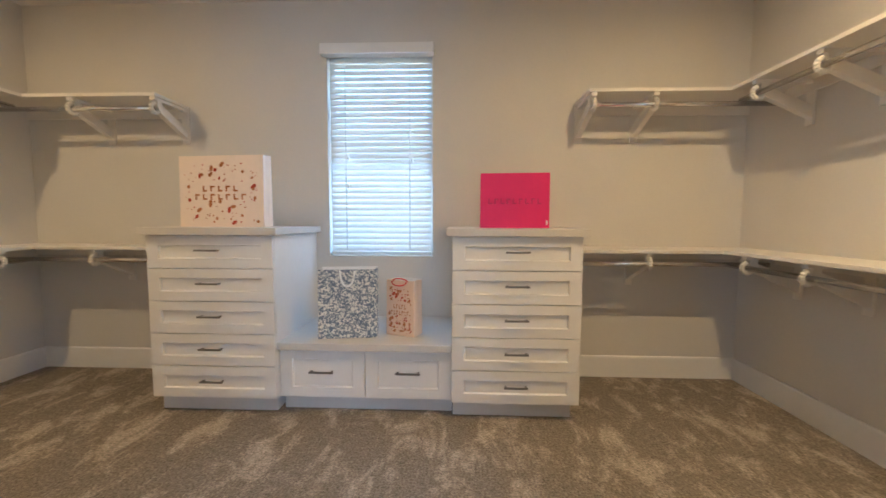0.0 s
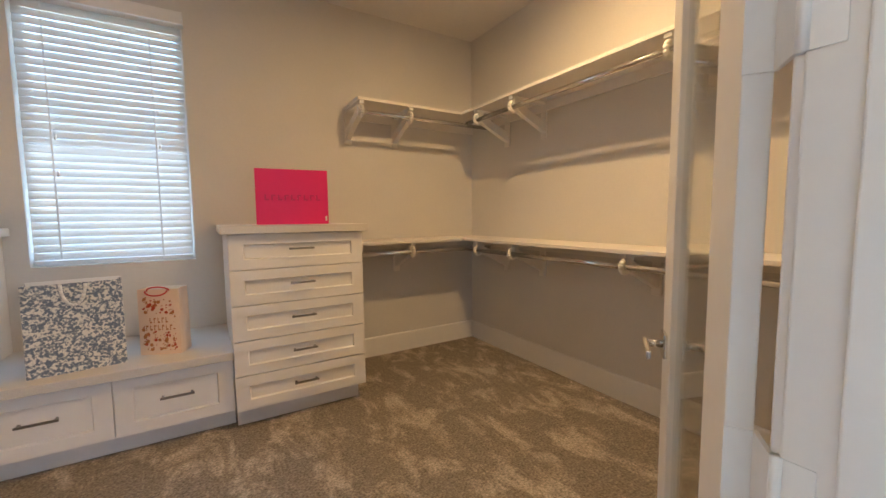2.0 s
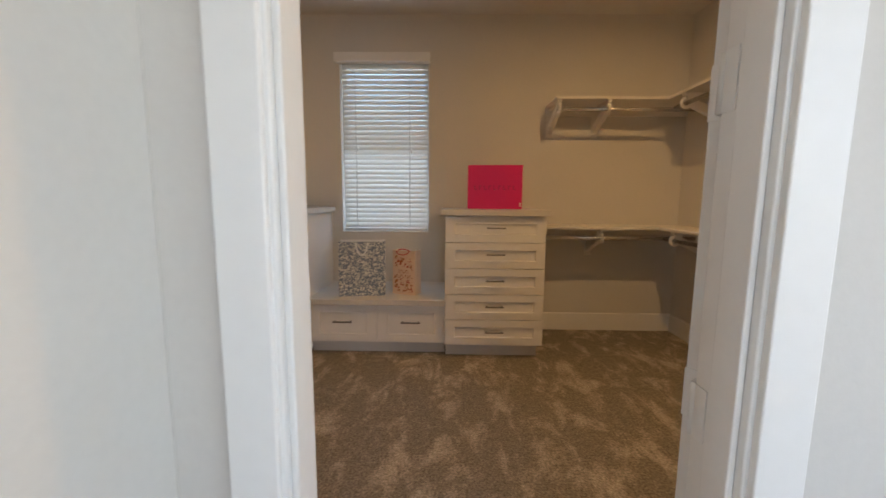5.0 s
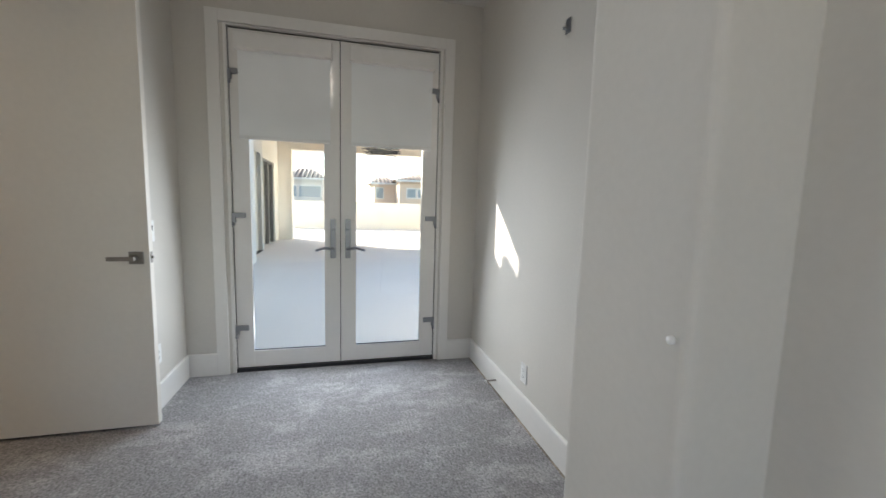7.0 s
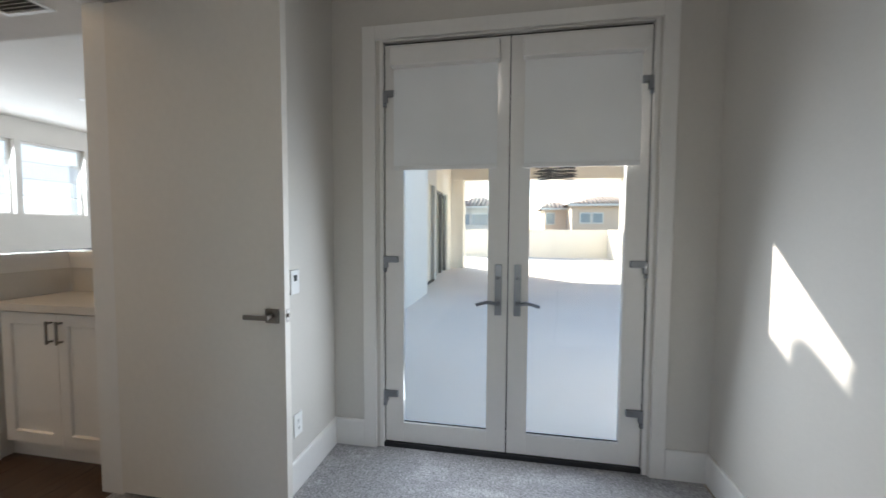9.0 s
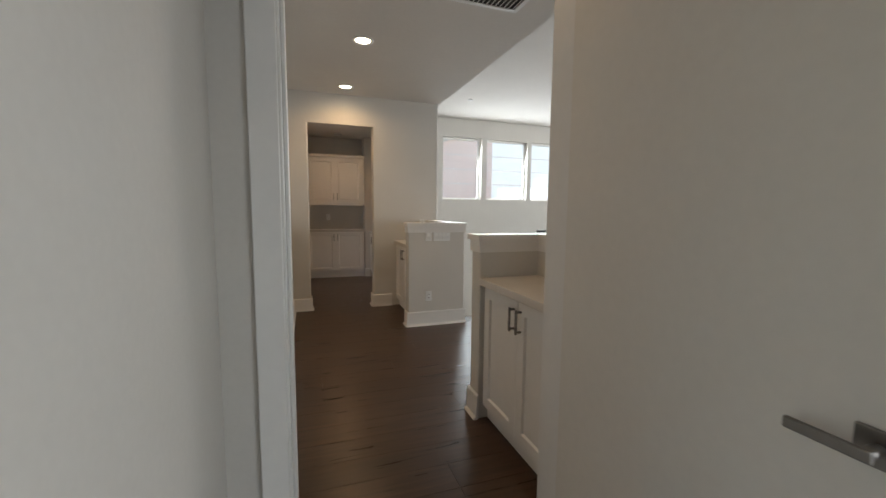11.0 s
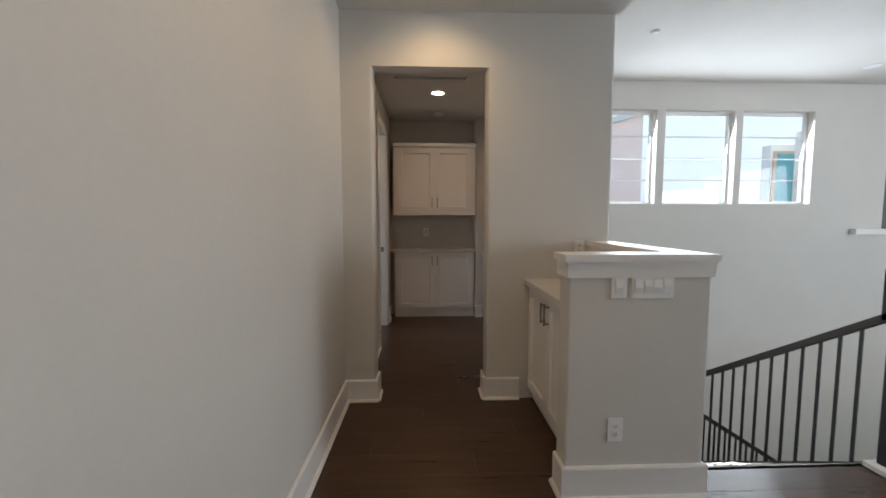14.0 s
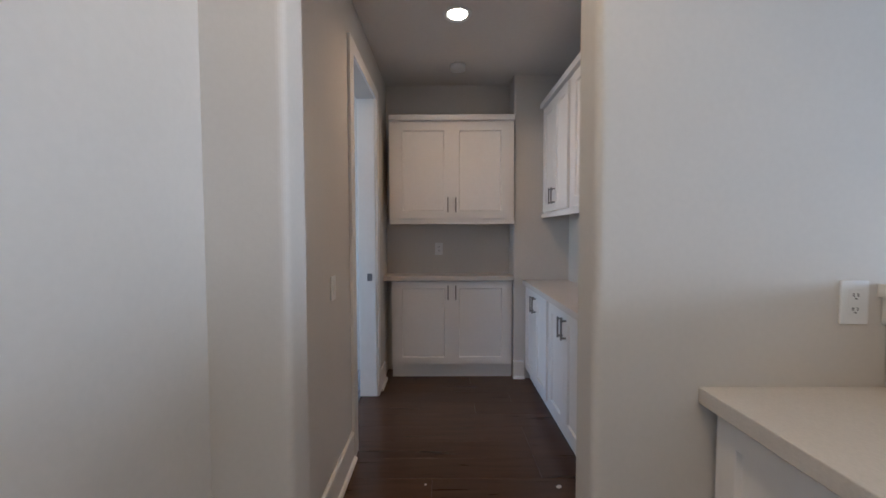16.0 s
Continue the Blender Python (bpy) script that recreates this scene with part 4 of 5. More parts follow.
def cord(parent, w, y, z, drop, material, r=0.004, dx=0.0):
    cu = B()
    prev = None
    for k in range(13):
        a = math.pi * k / 12
        p = Vector((dx + w * math.cos(a), y - 0.012 * math.sin(a), z - drop * math.sin(a)))
        if prev:
            rod(cu, prev, p, r, 6)
        prev = p
    return part("cord_handle", cu, material, parent, smooth=True)


def motifs(parent, w, h, y, seed, n):
    rnd = random.Random(seed)
    for mname, material, keep in (("copper_motifs", GOLD, 0), ("red_motifs", REDF, 1)):
        bm = B()
        for k in range(n):
            x, z = rnd.uniform(-w / 2 + 0.02, w / 2 - 0.02), rnd.uniform(0.02, h - 0.03)
            if abs(x) < w * 0.36 and h * 0.38 < z < h * 0.66:
                continue
            if (k % 3 == 0) != bool(keep):
                continue
            s = rnd.choice((0.003, 0.0035, 0.004, 0.006, 0.011)) * h / 0.4
            m = pose(x, y, z, 90, 0, 0) @ pose(0, 0, 0, 0, 0, rnd.uniform(0, 90)) @ Matrix.Diagonal((s * rnd.choice((1, 1, 1.8)), s, 1, 1))
            bmesh.ops.create_circle(bm, cap_ends=True, segments=rnd.choice((4, 6, 10)), radius=1.0, matrix=m)
        tagged(part(mname, bm, material, parent), kind="stuff")
    bm = B()
    # two rows of blocked-out letter shapes
    for row, (z, count) in enumerate(((h * 0.56, 5), (h * 0.44, 7))):
        lw = w * 0.085
        for k in range(count):
            x = (k - (count - 1) / 2) * lw * 1.15
            lh = h * 0.085
            box(bm, x - lw * 0.36, x - lw * 0.14, y - 0.0006, y, z - lh / 2, z + lh / 2)
            box(bm, x - lw * 0.14, x + lw * 0.3, y - 0.0006, y, z - lh / 2 + (lh * 0.72 if (k + row) % 2 else 0), z - lh / 2 + (lh if (k + row) % 2 else lh * 0.28))
    part("printed_bars", bm, GOLD, parent, "copper printed bars")


bag = carrier_bag("paper_bag", "large white and slate-blue floral print paper bag", (-0.568, 2.83, 0.451), 8, 0.365, 0.15, 0.435, TOILE, lean=0.01)
cord(bag, 0.045, -0.066, 0.43, 0.10, WHITEP, 0.007)
bag = carrier_bag("paper_bag", "small peach paper bag with copper confetti and red cord", (-0.215, 2.88, 0.451), -22, 0.205, 0.115, 0.36, PEACH)
motifs(bag, 0.2, 0.34, -0.0592, 3, 170)
cord(bag, 0.055, -0.05, 0.352, -0.022, REDC)
cord(bag, 0.055, -0.05, 0.352, 0.026, REDC, dx=-0.01)
bag = carrier_bag("paper_bag", "large peach paper bag with copper confetti lying against the wall", (-1.40, 2.90, 1.151), -6, 0.60, 0.10, 0.46, PALEP)
motifs(bag, 0.56, 0.44, -0.0515, 8, 120)
bag = carrier_bag("paper_bag", "bright magenta paper bag with darker printed bars", (0.495, 2.90, 1.151), -6, 0.43, 0.11, 0.345, PINK, inside=PINK)
bm = B()
for k in range(9):
    x = (k - 4) * 0.038
    box(bm, x - 0.012, x - 0.004, -0.0575, -0.055, 0.150, 0.185)
    box(bm, x - 0.004, x + 0.012, -0.0575, -0.055, 0.150 + 0.027 * (k % 2), 0.158 + 0.027 * (k % 2))
part("printed_bars", bm, PINKD, bag, "darker magenta printed bars")
part("sticker", box(B(), 0.195, 0.205, -0.058, -0.055, 0.02, 0.05), WHITEP, bag)

# ---- small fixtures ----


def plate(name, label, category, at, turn, w, h, kind, group=""):
    """A wall plate in its own frame: wall at y=0, facing -y."""
    p = thing(name, label, category, group, at=at, turn=turn)
    part("cover_plate", box(B(), -w / 2, w / 2, -0.006, 0, -h / 2, h / 2, 0.002), PLASTIC, p)
    gangs = max(1, round((w - 0.02) / 0.046))
    for i in range(gangs):
        x = (i - (gangs - 1) / 2) * 0.046
        if kind == "outlet":
            part("socket_face", box(B(), x - 0.017, x + 0.017, -0.008, -0.006, -0.035, 0.035, 0.001), PLASTIC, p)
            for s in (-1, 1):
                part("socket_slots", box(box(box(B(), x - 0.008, x - 0.005, -0.0086, -0.0080, s * 0.019 - 0.003, s * 0.019 + 0.007), x + 0.004, x + 0.007, -0.0086, -0.0080, s * 0.019 - 0.003, s * 0.019 + 0.006), x - 0.0025, x + 0.0025, -0.0086, -0.0080, s * 0.019 - 0.010, s * 0.019 - 0.006), DARK, p)
        else:
            part("recess_edge", box(B(), x - 0.0175, x + 0.0175, -0.0068, -0.0060, -0.035, 0.035), KICK, p)
            part("rocker", outline(B(), [(-0.0075, -0.034), (-0.0135, 0.0 if i % 2 else -0.006), (-0.0075, 0.034), (-0.0060, 0.034), (-0.0060, -0.034)], "x", x - 0.0165, x + 0.0165), PLASTIC, p)
    return p


plate("outlet", "white duplex outlet low on the half wall", "outlet", (-3.043, -5.719, 0.347), 180, 0.075, 0.118, "outlet", "outlets")
plate("light_switch", "white rocker switch on the half wall", "switch", (-3.037, -5.719, 1.05), 180, 0.075, 0.118, "switch", "switches")
plate("light_switch", "white four-gang switch plate on the half wall", "switch", (-3.20, -5.719, 1.05), 180, 0.205, 0.118, "switch", "switches")
plate("outlet", "white outlet with charging ports above the counter", "outlet", (-3.27, -6.799, 1.15), 180, 0.075, 0.118, "outlet", "outlets")
plate("outlet", "white outlet low on the hall wall", "outlet", (-1.526, -4.66, 0.39), -90, 0.075, 0.118, "outlet", "outlets")
plate("light_switch", "white rocker switch on the hall wall", "switch", (-1.526, -2.92, 1.10), -90, 0.075, 0.118, "switch", "switches")
plate("outlet", "white outlet low on the vestibule wall", "outlet", (-2.281, 0.368, 0.297), 0, 0.075, 0.118, "outlet", "outlets")
plate("outlet", "white outlet below the keypad", "outlet", (-2.849, -1.783, 0.339), 180, 0.075, 0.118, "outlet", "outlets")
plate("light_switch", "white rocker switch in the pantry", "switch", (PX1 - 0.001, -7.66, 1.07), -90, 0.075, 0.118, "switch", "switches")
plate("outlet", "white outlet over the pantry counter", "outlet", (-2.12, PY + 0.001, 1.18), 180, 0.075, 0.118, "outlet", "outlets")
pad = thing("keypad", "white wall keypad with small dark display", "keypad", at=(-2.829, -1.783, 1.091), turn=180)
part("cover_plate", box(B(), -0.038, 0.038, -0.012, 0, -0.062, 0.062, 0.003), PLASTIC, pad)
part("display", box(B(), -0.014, 0.014, -0.0135, -0.012, 0.005, 0.035), DARK, pad)
hook = thing("wall_hook", "small grey metal hook high on the wall", "hook", at=(-2.01, 0.368, 2.165))
part("hook_plate", box(B(), -0.02, 0.02, -0.006, 0, -0.035, 0.035, 0.002), STEEL, hook)
part("hook_arm", box(B(), -0.006, 0.006, -0.03, -0.006, -0.02, -0.008, 0.002), STEEL, hook)
stop = thing("door_stop", "spring door stop on the baseboard", "door stop", at=(-2.673, 0.352, 0.075))
part("spring", rod(B(), (0, 0, 0), (0, -0.07, 0), 0.006), NICKEL, stop, smooth=True)
part("tip", rod(B(), (0, -0.07, 0), (0, -0.082, 0), 0.009), PLASTIC, stop, smooth=True)
knob = thing("wall_bumper", "small white round bumper on the wall", "bumper", at=(-0.715, -0.171, 1.085))
part("cap", rod(B(), (0, 0, 0), (0, -0.007, 0), 0.007), PLASTIC, knob, smooth=True)


def downlight(x, y, z, label, lit=True):
    d = thing("downlight", label, "ceiling light", "recessed downlights", at=(x, y, z))
    bm = B()
    for k in range(24):
        a0, a1 = math.tau * k / 24, math.tau * (k + 1) / 24
        ring = [(0.095, 0.0), (0.090, -0.008), (0.066, -0.006), (0.062, 0.0)]
        for (r0, z0), (r1, z1) in zip(ring, ring[1:]):
            bm.faces.new([bm.verts.new((r * math.cos(a), r * math.sin(a), zz)) for r, a, zz in ((r0, a0, z0), (r0, a1, z0), (r1, a1, z1), (r1, a0, z1))])
    bmesh.ops.remove_doubles(bm, verts=bm.verts[:], dist=1e-5)
    part("trim_ring", bm, PLASTIC, d, smooth=True)
    bm = B()
    bmesh.ops.create_circle(bm, cap_ends=True, segments=24, radius=0.064, matrix=pose(0, 0, -0.002, 180))
    part("lens", bm, LAMPG if lit else PLASTIC, d, "glowing lens" if lit else "unlit lens")
    return d


downlight(-2.20, -6.45, CH, "lit recessed ceiling light over the hall")
downlight(-2.22, -5.05, CH, "lit recessed ceiling light over the hall")
downlight(-2.26, -8.31, 2.735, "lit recessed ceiling light in the pantry")
downlight(-6.04, -7.16, HI, "unlit recessed ceiling light over the stairs", False)
downlight(-7.79, -8.82, HI, "unlit recessed ceiling light over the stairs", False)
det = thing("smoke_detector", "small white ceiling detector over the stairs", "detector", at=(-4.50, -8.03, HI))
part("cover", rod(B(), (0, 0, -0.014), (0, 0, 0), 0.04, 20), PLASTIC, det, smooth=True)
det = thing("smoke_detector", "white smoke detector on the pantry ceiling", "detector", at=(-2.29, -9.09, 2.735))
part("cover", rod(B(), (0, 0, -0.035), (0, 0, 0), 0.065, 20), PLASTIC, det, smooth=True)


def vent(x, y, z, w, h, label, n, turn=0):
    v = thing("ceiling_vent", label, "vent", "ceiling vents", at=(x, y, z), turn=turn)
    bm = B()
    for p in ((-w / 2, w / 2, -h / 2, -h / 2 + 0.03), (-w / 2, w / 2, h / 2 - 0.03, h / 2), (-w / 2, -w / 2 + 0.03, -h / 2 + 0.03, h / 2 - 0.03), (w / 2 - 0.03, w / 2, -h / 2 + 0.03, h / 2 - 0.03)):
        box(bm, *p, -0.01, 0)
    part("frame", bm, PLASTIC, v)
    part("backing", box(B(), -w / 2 + 0.03, w / 2 - 0.03, -h / 2 + 0.03, h / 2 - 0.03, -0.002, 0), DARK, v)
    for k in range(n):
        y0 = -h / 2 + 0.03 + (k + 0.5) * (h - 0.06) / n
        s = part("slat", box(B(), -w / 2 + 0.03, w / 2 - 0.03, -0.008, 0.008, -0.0015, 0.0015), PLASTIC, v)
        s.matrix_basis = pose(0, y0, -0.007, 35)
    return v


vent(-2.95, -3.95, CH, 0.40, 0.55, "white slatted ceiling return vent", 14, 90)
vent(-0.51, 3.02, CH, 0.30, 0.16, "white slatted ceiling vent in the closet", 6)
vent(-10.2, -8.5, HI, 0.7, 0.5, "white slatted ceiling vent over the stairs", 12)

setting("trim_attic_hatch", box(box(box(box(B(), -2.56, -1.78, -7.88, -7.84, 2.720, 2.735), -2.56, -1.78, -7.10, -7.06, 2.720, 2.735), -2.56, -2.52, -7.84, -7.10, 2.720, 2.735), -1.82, -1.78, -7.84, -7.10, 2.720, 2.735), CEIL, "painted attic hatch frame in the pantry ceiling")

# ---- stair windows ----
for k, (a, b_) in enumerate(WX):
    w_ = tagged(thing("window_%d" % (k + 2), "fixed white window with three thin bars", ""), kind="structure")
    yf = SY - 0.13
    bm = B()
    for p in ((b_, b_ + 0.035, 1.58, 2.91), (a - 0.035, a, 1.58, 2.91), (b_ + 0.035, a - 0.035, 1.58, 1.62), (b_ + 0.035, a - 0.035, 2.87, 2.91)):
        box(bm, p[0], p[1], yf - 0.03, yf + 0.02, p[2], p[3])
    part("window_frame", bm, TRIM, w_)
    for j in range(3):
        z = 1.62 + (j + 1) * 1.25 / 4
        part("glazing_bar", box(B(), b_ + 0.035, a - 0.035, yf - 0.008, yf + 0.008, z - 0.008, z + 0.008), KICK, w_)
    p = part("pane", box(B(), b_ + 0.035, a - 0.035, yf - 0.013, yf - 0.009, 1.62, 2.87), GLASS, w_)
    p.visible_shadow = False
# ledge and the room behind the far opening
setting("trim_ledge", box(B(), -11.2, -8.38, SY, SY + 0.10, 1.14, 1.22, 0.004), TRIM, "long white painted ledge on the stair wall")
setting("wall_far_room", box(box(box(B(), -10.15, -8.7, -10.75, -10.65, 0, 2.8), -8.88, -8.7, -10.65, -9.63, 0, 2.8), -10.2, -10.03, -10.65, -9.63, 0, 2.8), PAINT, "painted walls of a dim passage")
setting("ceiling_far_room", box(B(), -10.2, -8.7, -10.75, -9.63, 2.8, 2.9), CEIL, "ceiling of a dim passage")
setting("floor_far_room", box(B(), -10.2, -8.7, -10.75, -9.63, 0.0, 0.1), OAK, "dark floor of a dim passage")
fd = thing("passage_door", "dark grey door ajar in the far passage", "door", at=(-8.92, -9.80, 0.1), turn=12)
part("slab", box(B(), -0.62, 0, -0.04, 0, 0, 2.3, 0.003), mat("grey_door", (0.16, 0.17, 0.17), 0.5), fd)
# room beside the pantry
setting("wall_side_room", box(box(box(B(), -1.48, 1.5, -9.65, -9.5, 0, 2.8), -1.48, 1.5, -6.95, -6.8, 0, 2.8), 1.5, 1.62, -9.65, -6.8, 0, 0.9), PAINT, "pale painted walls of the side room")
setting("ceiling_side_room", box(B(), -1.48, 1.6, -9.65, -6.8, 2.8, 2.9), CEIL, "ceiling of the side room")
setting("floor_side_room", box(B(), -1.48, 1.6, -9.65, -6.8, -0.1, 0.0), CARPET_PLAIN_DAYLIT, "carpeted floor of the side room")
area("side_room_window_skylight", 1.48, -8.2, 1.85, (-1, 0, -0.1), 2.2, 1.7, 9, SKYC)
casing("trim_pantry_door", [(PX1 - 0.018, PX1, -8.11, -8.02, 0, 2.48), (PX1 - 0.018, PX1, -8.99, -8.90, 0, 2.48), (PX1 - 0.018, PX1, -8.90, -8.11, 2.40, 2.48), (PX1, -1.48, -8.12, -8.10, 0, 2.40), (PX1, -1.48, -8.91, -8.89, 0, 2.40)])
sp = thing("pocket_latch", "small dark strike plate on the door jamb", "latch", at=(PX1 + 0.05, -8.889, 0.98))
part("strike", box(B(), -0.02, 0.02, 0, 0.002, -0.03, 0.03), STEEL, sp)
for x, y, s in ((-2.067, -7.77, 0.006), (-2.77, -7.75, 0.016), (-2.456, -7.22, 0.007), (-2.57, -7.22, 0.006)):
    c = thing("paper_scrap", "tiny white paper scrap on the dark floor", "litter", "floor scraps", at=(x, y, 0.001), turn=30 + 400 * s)
    bm = outline(B(), [(-s, -s * 0.5), (s * 0.7, -s * 0.7), (s, s * 0.3), (0, s * 0.8), (-s * 0.8, s * 0.4)], "z", 0, 0.003)
    part("scrap", bm, WHITEP, c)

# ---- terrace and neighbours ----
setting("ground", box(B(), -400, 400, -400, 400, -3.9, -3.6), mat("dry_ground", (0.30, 0.26, 0.20), 0.95, spots=0.1, scale=2), "pale dry ground reaching the horizon")
setting("floor_terrace", box(B(), -20.6, -3.45, -3.2, 7.0, -0.30, -0.03), PAVER, "pale coated terrace floor")
bm = B()
box(bm, -20.75, -20.4, -3.2, 3.85, -0.3, 1.31)
box(bm, -20.4, -14.9, 3.6, 3.85, -0.3, 1.31)
setting("wall_parapet", bm, STUCCO, "cream stucco terrace parapet")
wing = tagged(thing("wing", "white stucco house wing beside the terrace", ""), kind="structure")
part("wall", box(box(B(), -9.15, -3.45, -2.74, -2.5, -0.3, 3.27), -9.15, -8.95, -2.9, -2.74, -0.3, 3.27), STUCCO_W, wing)
part("wall", box(box(box(B(), -15.0, -13.7, -3.6, -2.85, -0.3, 3.64), -11.4, -9.15, -2.95, -2.85, -0.3, 3.64), -13.7, -11.4, -2.95, -2.85, 2.45, 3.64), STUCCO, wing, "cream stucco wall")
bm = B()
for x in (-13.7, -12.95, -12.2, -11.46):
    box(bm, x, x + 0.06, -2.99, -2.90, -0.03, 2.45)
box(bm, -13.7, -11.4, -2.99, -2.90, 2.39, 2.45)
part("sliding_door_frame", bm, mat("bronze_frame", (0.10, 0.09, 0.08), 0.4), wing, "dark bronze sliding door frame")
part("sliding_door_glass", box(B(), -13.65, -11.45, -2.96, -2.95, 0, 2.40), GLASS, wing)
# added out of view to keep low sun out of the hall's west opening
part("wall", box(B(), -13.9, -13.7, -9.7, -3.6, -3.6, 5.5), STUCCO_W, wing, "tall white stucco end wall added unseen to block the sun")
part("room_back", box(box(B(), -13.7, -11.4, -5.6, -5.5, -0.3, 3.6), -13.7, -11.4, -5.5, -2.95, 2.46, 2.56), STUCCO, wing)
TILE = mat("clay_roof_tile", (0.30, 0.24, 0.20), 0.85, spots=0.15, scale=8, big=0.2, big_scale=1.0)
part("roof", outline(B(), [(-2.42, 3.27), (-2.42, 3.35), (-6.0, 4.6), (-6.0, 4.5), (-2.85, 3.45), (-2.75, 3.27)], "x", -9.3, -3.45), TILE, wing, "tiled roof slope")
tile_me = None
for i in range(22):
    x = -3.6 - i * 0.265
    if tile_me is None:
        bm = rod(B(), (0, 0.10, 0), (0, -3.5, 1.14), 0.085, 10)
        ob = part("barrel_tile", bm, TILE, wing, smooth=True)
        tile_me = ob.data
    else:
        ob = new("barrel_tile", tile_me)
        ob.parent = wing
    ob.matrix_basis = pose(x, -2.42, 3.345)
# covered end of the terrace
cover = tagged(thing("patio_cover", "cream stucco patio cover with plank ceiling", ""), kind="structure")
part("column", box(B(), -14.95, -14.40, -2.85, -2.42, -0.03, 3.0, 0.01), STUCCO, cover)
part("column", box(B(), -14.95, -14.40, 2.75, 3.6, -0.03, 3.0, 0.01), STUCCO, cover)
part("beam", box(B(), -14.95, -14.40, -2.85, 3.6, 3.0, 3.50), STUCCO, cover)
part("beam", box(B(), -14.40, -9.6, 3.15, 3.6, 3.0, 3.50), STUCCO, cover)
part("roof_slab", box(B(), -15.1, -9.2, -2.85, 3.75, 3.54, 3.80), STUCCO, cover)
PLANK = mat("cedar_plank", (0.30, 0.17, 0.10), 0.6, spots=0.2, scale=20, big=0.1)
for i in range(43):
    y = -2.84 + i * 0.15
    part("ceiling_plank", box(B(), -14.40, -9.2, y, y + 0.144, 3.50, 3.54), PLANK, cover)
for x, y in ((-13.6, -1.4), (-13.6, 0.3), (-13.6, 2.0)):
    d = thing("soffit_light", "small round patio ceiling light", "ceiling light", "patio lights", at=(x, y, 3.50))
    part("trim_ring", rod(B(), (0, 0, -0.012), (0, 0, 0), 0.10, 20), PLASTIC, d, smooth=True)
ch = thing("chandelier", "dark branch-like patio chandelier", "chandelier", at=(-11.0, 0.30, 0))
rnd = random.Random(5)
for k in range(26):
    z = 2.56 + 0.012 * k
    a = rnd.uniform(-0.5, 0.5)
    l = rnd.uniform(0.38, 0.5)
    y0 = rnd.uniform(-0.06, 0.06)
    tip = rnd.uniform(-0.03, 0.03)
    bm = B()
    mid = Vector((rnd.uniform(-0.1, 0.1), y0, z + 0.02))
    rod(bm, (-l * math.sin(a), y0 - l, z + tip), mid, 0.008, 6)
    rod(bm, mid, (l * math.sin(a), y0 + l, z - tip), 0.008, 6)
    part("branch", bm, IRON, ch)
part("stem", rod(B(), (0, 0, 2.6), (0, 0, 3.50), 0.008), IRON, ch)
PEACHW = mat("peach_stucco", (0.70, 0.55, 0.42), 0.9, spots=0.05)
GREYW = mat("grey_stucco", (0.68, 0.65, 0.60), 0.9, spots=0.05)
FRAMEW = mat("far_window_frame", (0.70, 0.68, 0.64), 0.6)
FARG = mat("far_window_glass", (0.25, 0.30, 0.33), 0.1)


def house(x, y0, y1, depth, eave, ridge, wall, windows, label):
    """A neighbouring house whose front faces +x, with a hipped tile roof."""
    h = thing("house", label, "house", "neighbouring houses", at=(x, 0, -3.6))
    part("wall", box(B(), -depth, 0, y0, y1, 0, eave + 3.6), wall, h)
    o = 0.5
    bm = B()
    c = [bm.verts.new(v) for v in ((o, y0 - o, eave + 3.6), (o, y1 + o, eave + 3.6), (-depth - o, y1 + o, eave + 3.6), (-depth - o, y0 - o, eave + 3.6))]
    run = depth / 2 + o
    inset = min(run, (y1 - y0) / 2 - 0.2)
    r0, r1 = bm.verts.new((-depth / 2, y0 - o + inset, ridge + 3.6)), bm.verts.new((-depth / 2, y1 + o - inset, ridge + 3.6))
    for f in ((c[0], c[1], r1, r0), (c[1], c[2], r1), (c[2], c[3], r0, r1), (c[3], c[0], r0), (c[3], c[2], c[1], c[0])):
        bm.faces.new(f)
    bmesh.ops.recalc_face_normals(bm, faces=bm.faces)
    part("roof", bm, TILE, h, "tiled hip roof")
    n = int((y1 - y0 + 2 * o) / 0.45)
    bm = B()
    for i in range(n):
        y = y0 - o + 0.25 + i * 0.45
        k = min(1.0, (y - (y0 - o)) / inset, ((y1 + o) - y) / inset)
        rod(bm, (o, y, eave + 3.66), (o - run * k, y, eave + 3.66 + (ridge - eave) * k), 0.10, 6)
    tagged(part("tile_rows", bm, TILE, h, smooth=True), kind="stuff")
    part("fascia", box(B(), o - 0.02, o + 0.06, y0 - o, y1 + o, eave + 3.4, eave + 3.62), FRAMEW, h)
    for wy, wz, ww, wh in windows:
        w_ = part("window", box(B(), 0, 0.08, wy - ww / 2 - 0.12, wy + ww / 2 + 0.12, wz + 3.6 - 0.12, wz + 3.6 + wh + 0.12), FRAMEW, h)
        part("pane", box(B(), 0.07, 0.10, wy - ww / 2, wy + ww / 2, wz + 3.6, wz + 3.6 + wh), FARG, w_)
    return h


house(-45, -7.0, -3.0, 8, 3.75, 5.05, GREYW, [(-4.3, 1.75, 2.2, 1.15), (-6.2, 1.75, 1.0, 1.15)], "grey stucco neighbouring house with tiled hip roof")
house(-47, 2.7, 5.2, 8, 3.65, 4.55, PEACHW, [(3.3, 1.9, 0.8, 1.15)], "small peach stucco neighbouring house with tiled hip roof")
house(-43, 5.1, 13.0, 9, 3.85, 5.0, PEACHW, [(6.4, 2.0, 0.9, 0.9), (7.6, 2.0, 0.9, 0.9)], "long peach stucco neighbouring house with paired windows")
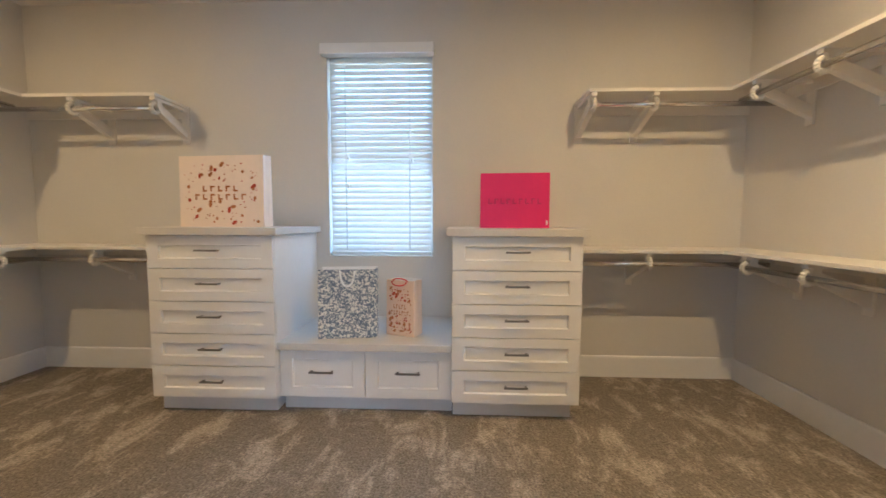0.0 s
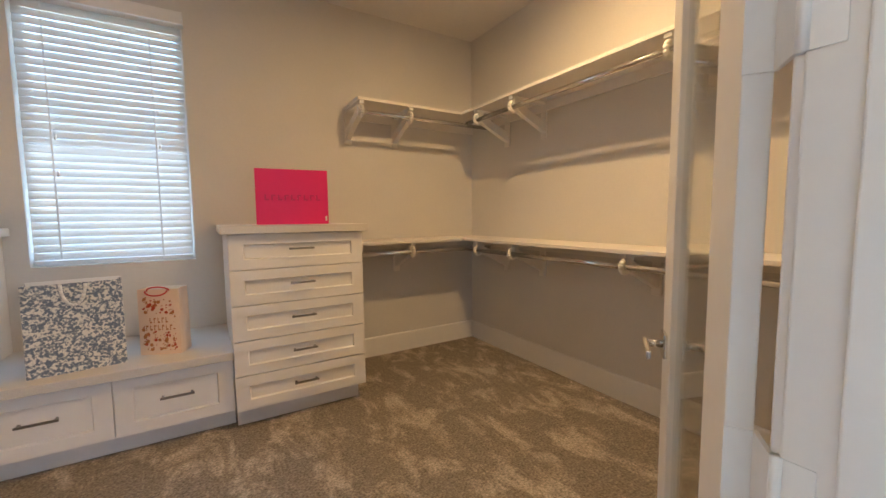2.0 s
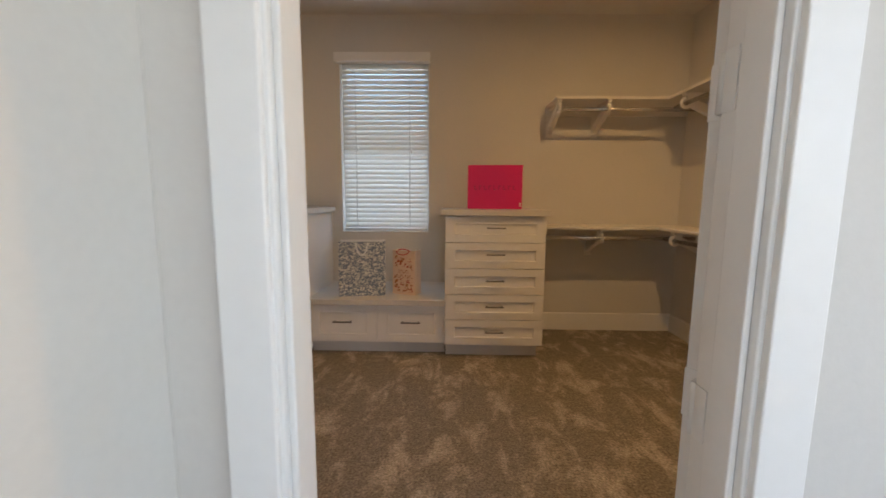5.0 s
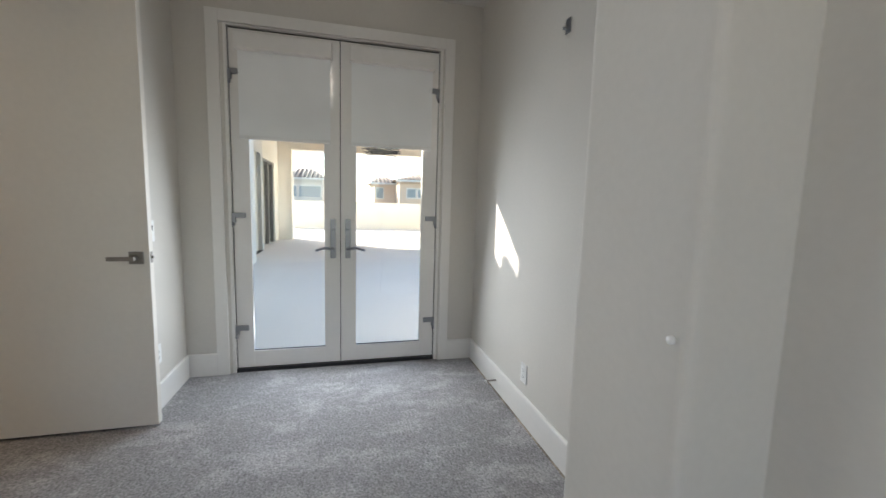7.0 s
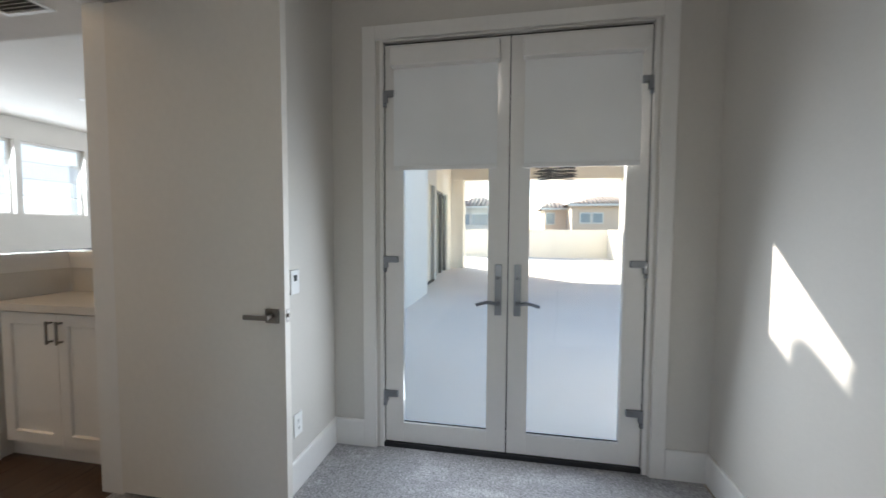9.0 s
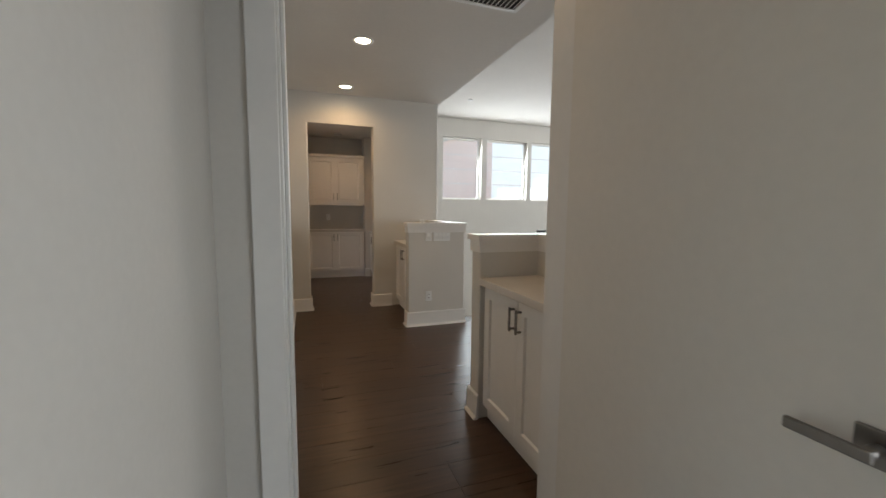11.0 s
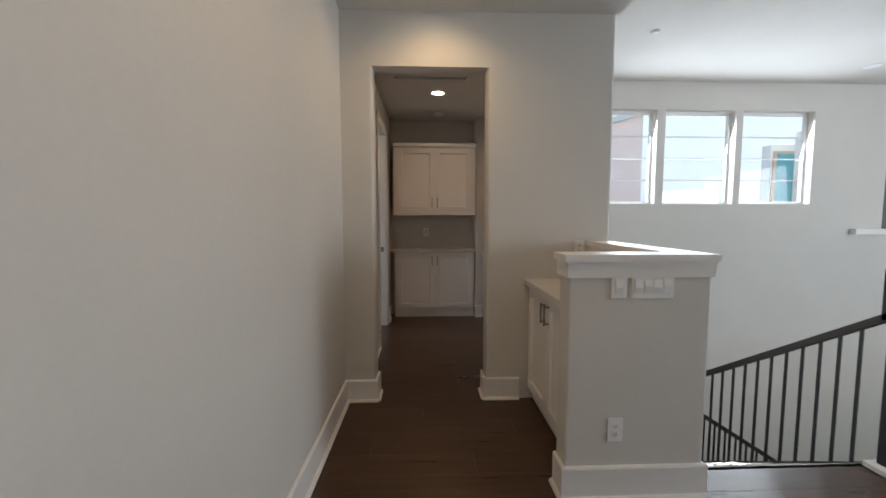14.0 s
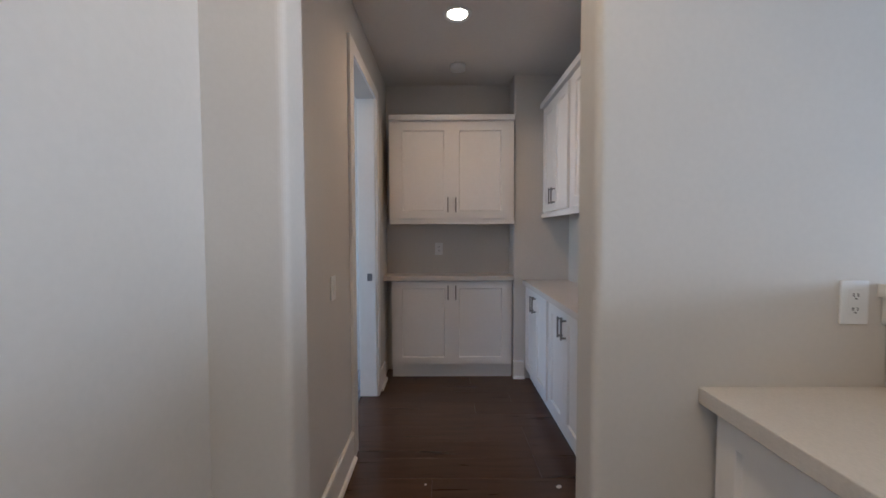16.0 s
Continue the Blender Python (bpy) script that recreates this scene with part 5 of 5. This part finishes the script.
# the neighbour behind the stair windows
nb_house = thing("house", "pink stucco neighbouring house with a sloping roof edge", "house", "neighbouring houses", at=(0, -16.5, -3.6))
part("gable_wall", outline(B(), [(-9.1, 0), (-3.0, 0), (-3.0, 6.45), (-9.1, 8.35)], "y", -0.5, 0.0), mat("pink_stucco", (0.86, 0.68, 0.62), 0.9, spots=0.03), nb_house, "pink stucco gable")
part("gable_roof", outline(B(), [(-2.8, 6.35), (-9.3, 8.38), (-9.3, 8.58), (-2.8, 6.55)], "y", -0.5, 0.15), KICK, nb_house, "blue-grey roof edge")
# sheet with added emission, in place of a daylit white neighbour wall
backdrop_glow = mat("glowing_backdrop", (0.86, 0.87, 0.88), 0.9, spots=0.02)
backdrop_glow.node_tree.nodes["Principled BSDF"].inputs["Emission Color"].default_value = (0.93, 0.97, 1.0, 1)
backdrop_glow.node_tree.nodes["Principled BSDF"].inputs["Emission Strength"].default_value = 0.16
setting("backdrop", box(B(), -60, 20, -19.2, -19.0, -3.6, 7.5), backdrop_glow, "plain glowing backdrop sheet beyond the stair windows")
TEAL = mat("teal_glass", (0.10, 0.34, 0.40), 0.1)
corner_house = thing("house", "pale corner of a neighbouring house with a teal glazed window", "house", "neighbouring houses", at=(-9.75, -12.4, -3.6))
part("wall", box(B(), -3.0, 0, -0.25, 0, 0, 6.6, 0.01), STUCCO_W, corner_house)
frame_ = part("window", box(B(), -0.62, -0.03, 0, 0.05, 4.4, 6.45, 0.004), mat("tan_frame", (0.45, 0.33, 0.22), 0.6), corner_house, "tan window frame")
part("pane", box(B(), -0.56, -0.09, 0.045, 0.055, 4.46, 6.39), TEAL, frame_)

# ---- floor planks, last ----
PW = 0.19
rnd = random.Random(11)
plank_cache = {}


def plank(x0, x1, y, parent):
    key = round(x1 - x0, 2)
    if key not in plank_cache:
        me = bpy.data.meshes.new("plank")
        bm = B()
        l = key - 0.001
        w = PW - 0.001
        e = 0.0006
        low = [bm.verts.new(v) for v in ((0, 0, -0.011), (l, 0, -0.011), (l, w, -0.011), (0, w, -0.011))]
        mid = [bm.verts.new((v.co.x, v.co.y, -e)) for v in low]
        top = [bm.verts.new(v) for v in ((e, e, 0), (l - e, e, 0), (l - e, w - e, 0), (e, w - e, 0))]
        for a, b_ in ((low, mid), (mid, top)):
            for i in range(4):
                bm.faces.new((a[i], a[(i + 1) % 4], b_[(i + 1) % 4], b_[i]))
        bm.faces.new(top)
        bm.to_mesh(me)
        bm.free()
        me.materials.append(OAK)
        plank_cache[key] = me
    ob = new("plank", plank_cache[key])
    ob.parent = parent
    ob.matrix_basis = pose(x0, y, 0)


floor_wood = tagged(thing("floor_wood", "dark brown wide-plank oak floor", ""), kind="structure")
n_rows = int((9.53 - 2.69) / PW)
for r in range(n_rows):
    y = -2.695 - (r + 1) * PW
    far = -6.4
    if y < -5.93:
        far = -3.30 if y < -6.95 else -3.36
    x = -1.50 + rnd.choice((0.0, 0.3, 0.6, 0.9))
    while x > far:
        l = rnd.choice((1.2, 1.5, 1.8))
        x1, x0 = min(x, -1.44), max(x - l, far)
        if x1 - x0 > 0.05:
            plank(round(x0, 2), round(x1, 2), y, floor_wood)
        x -= l
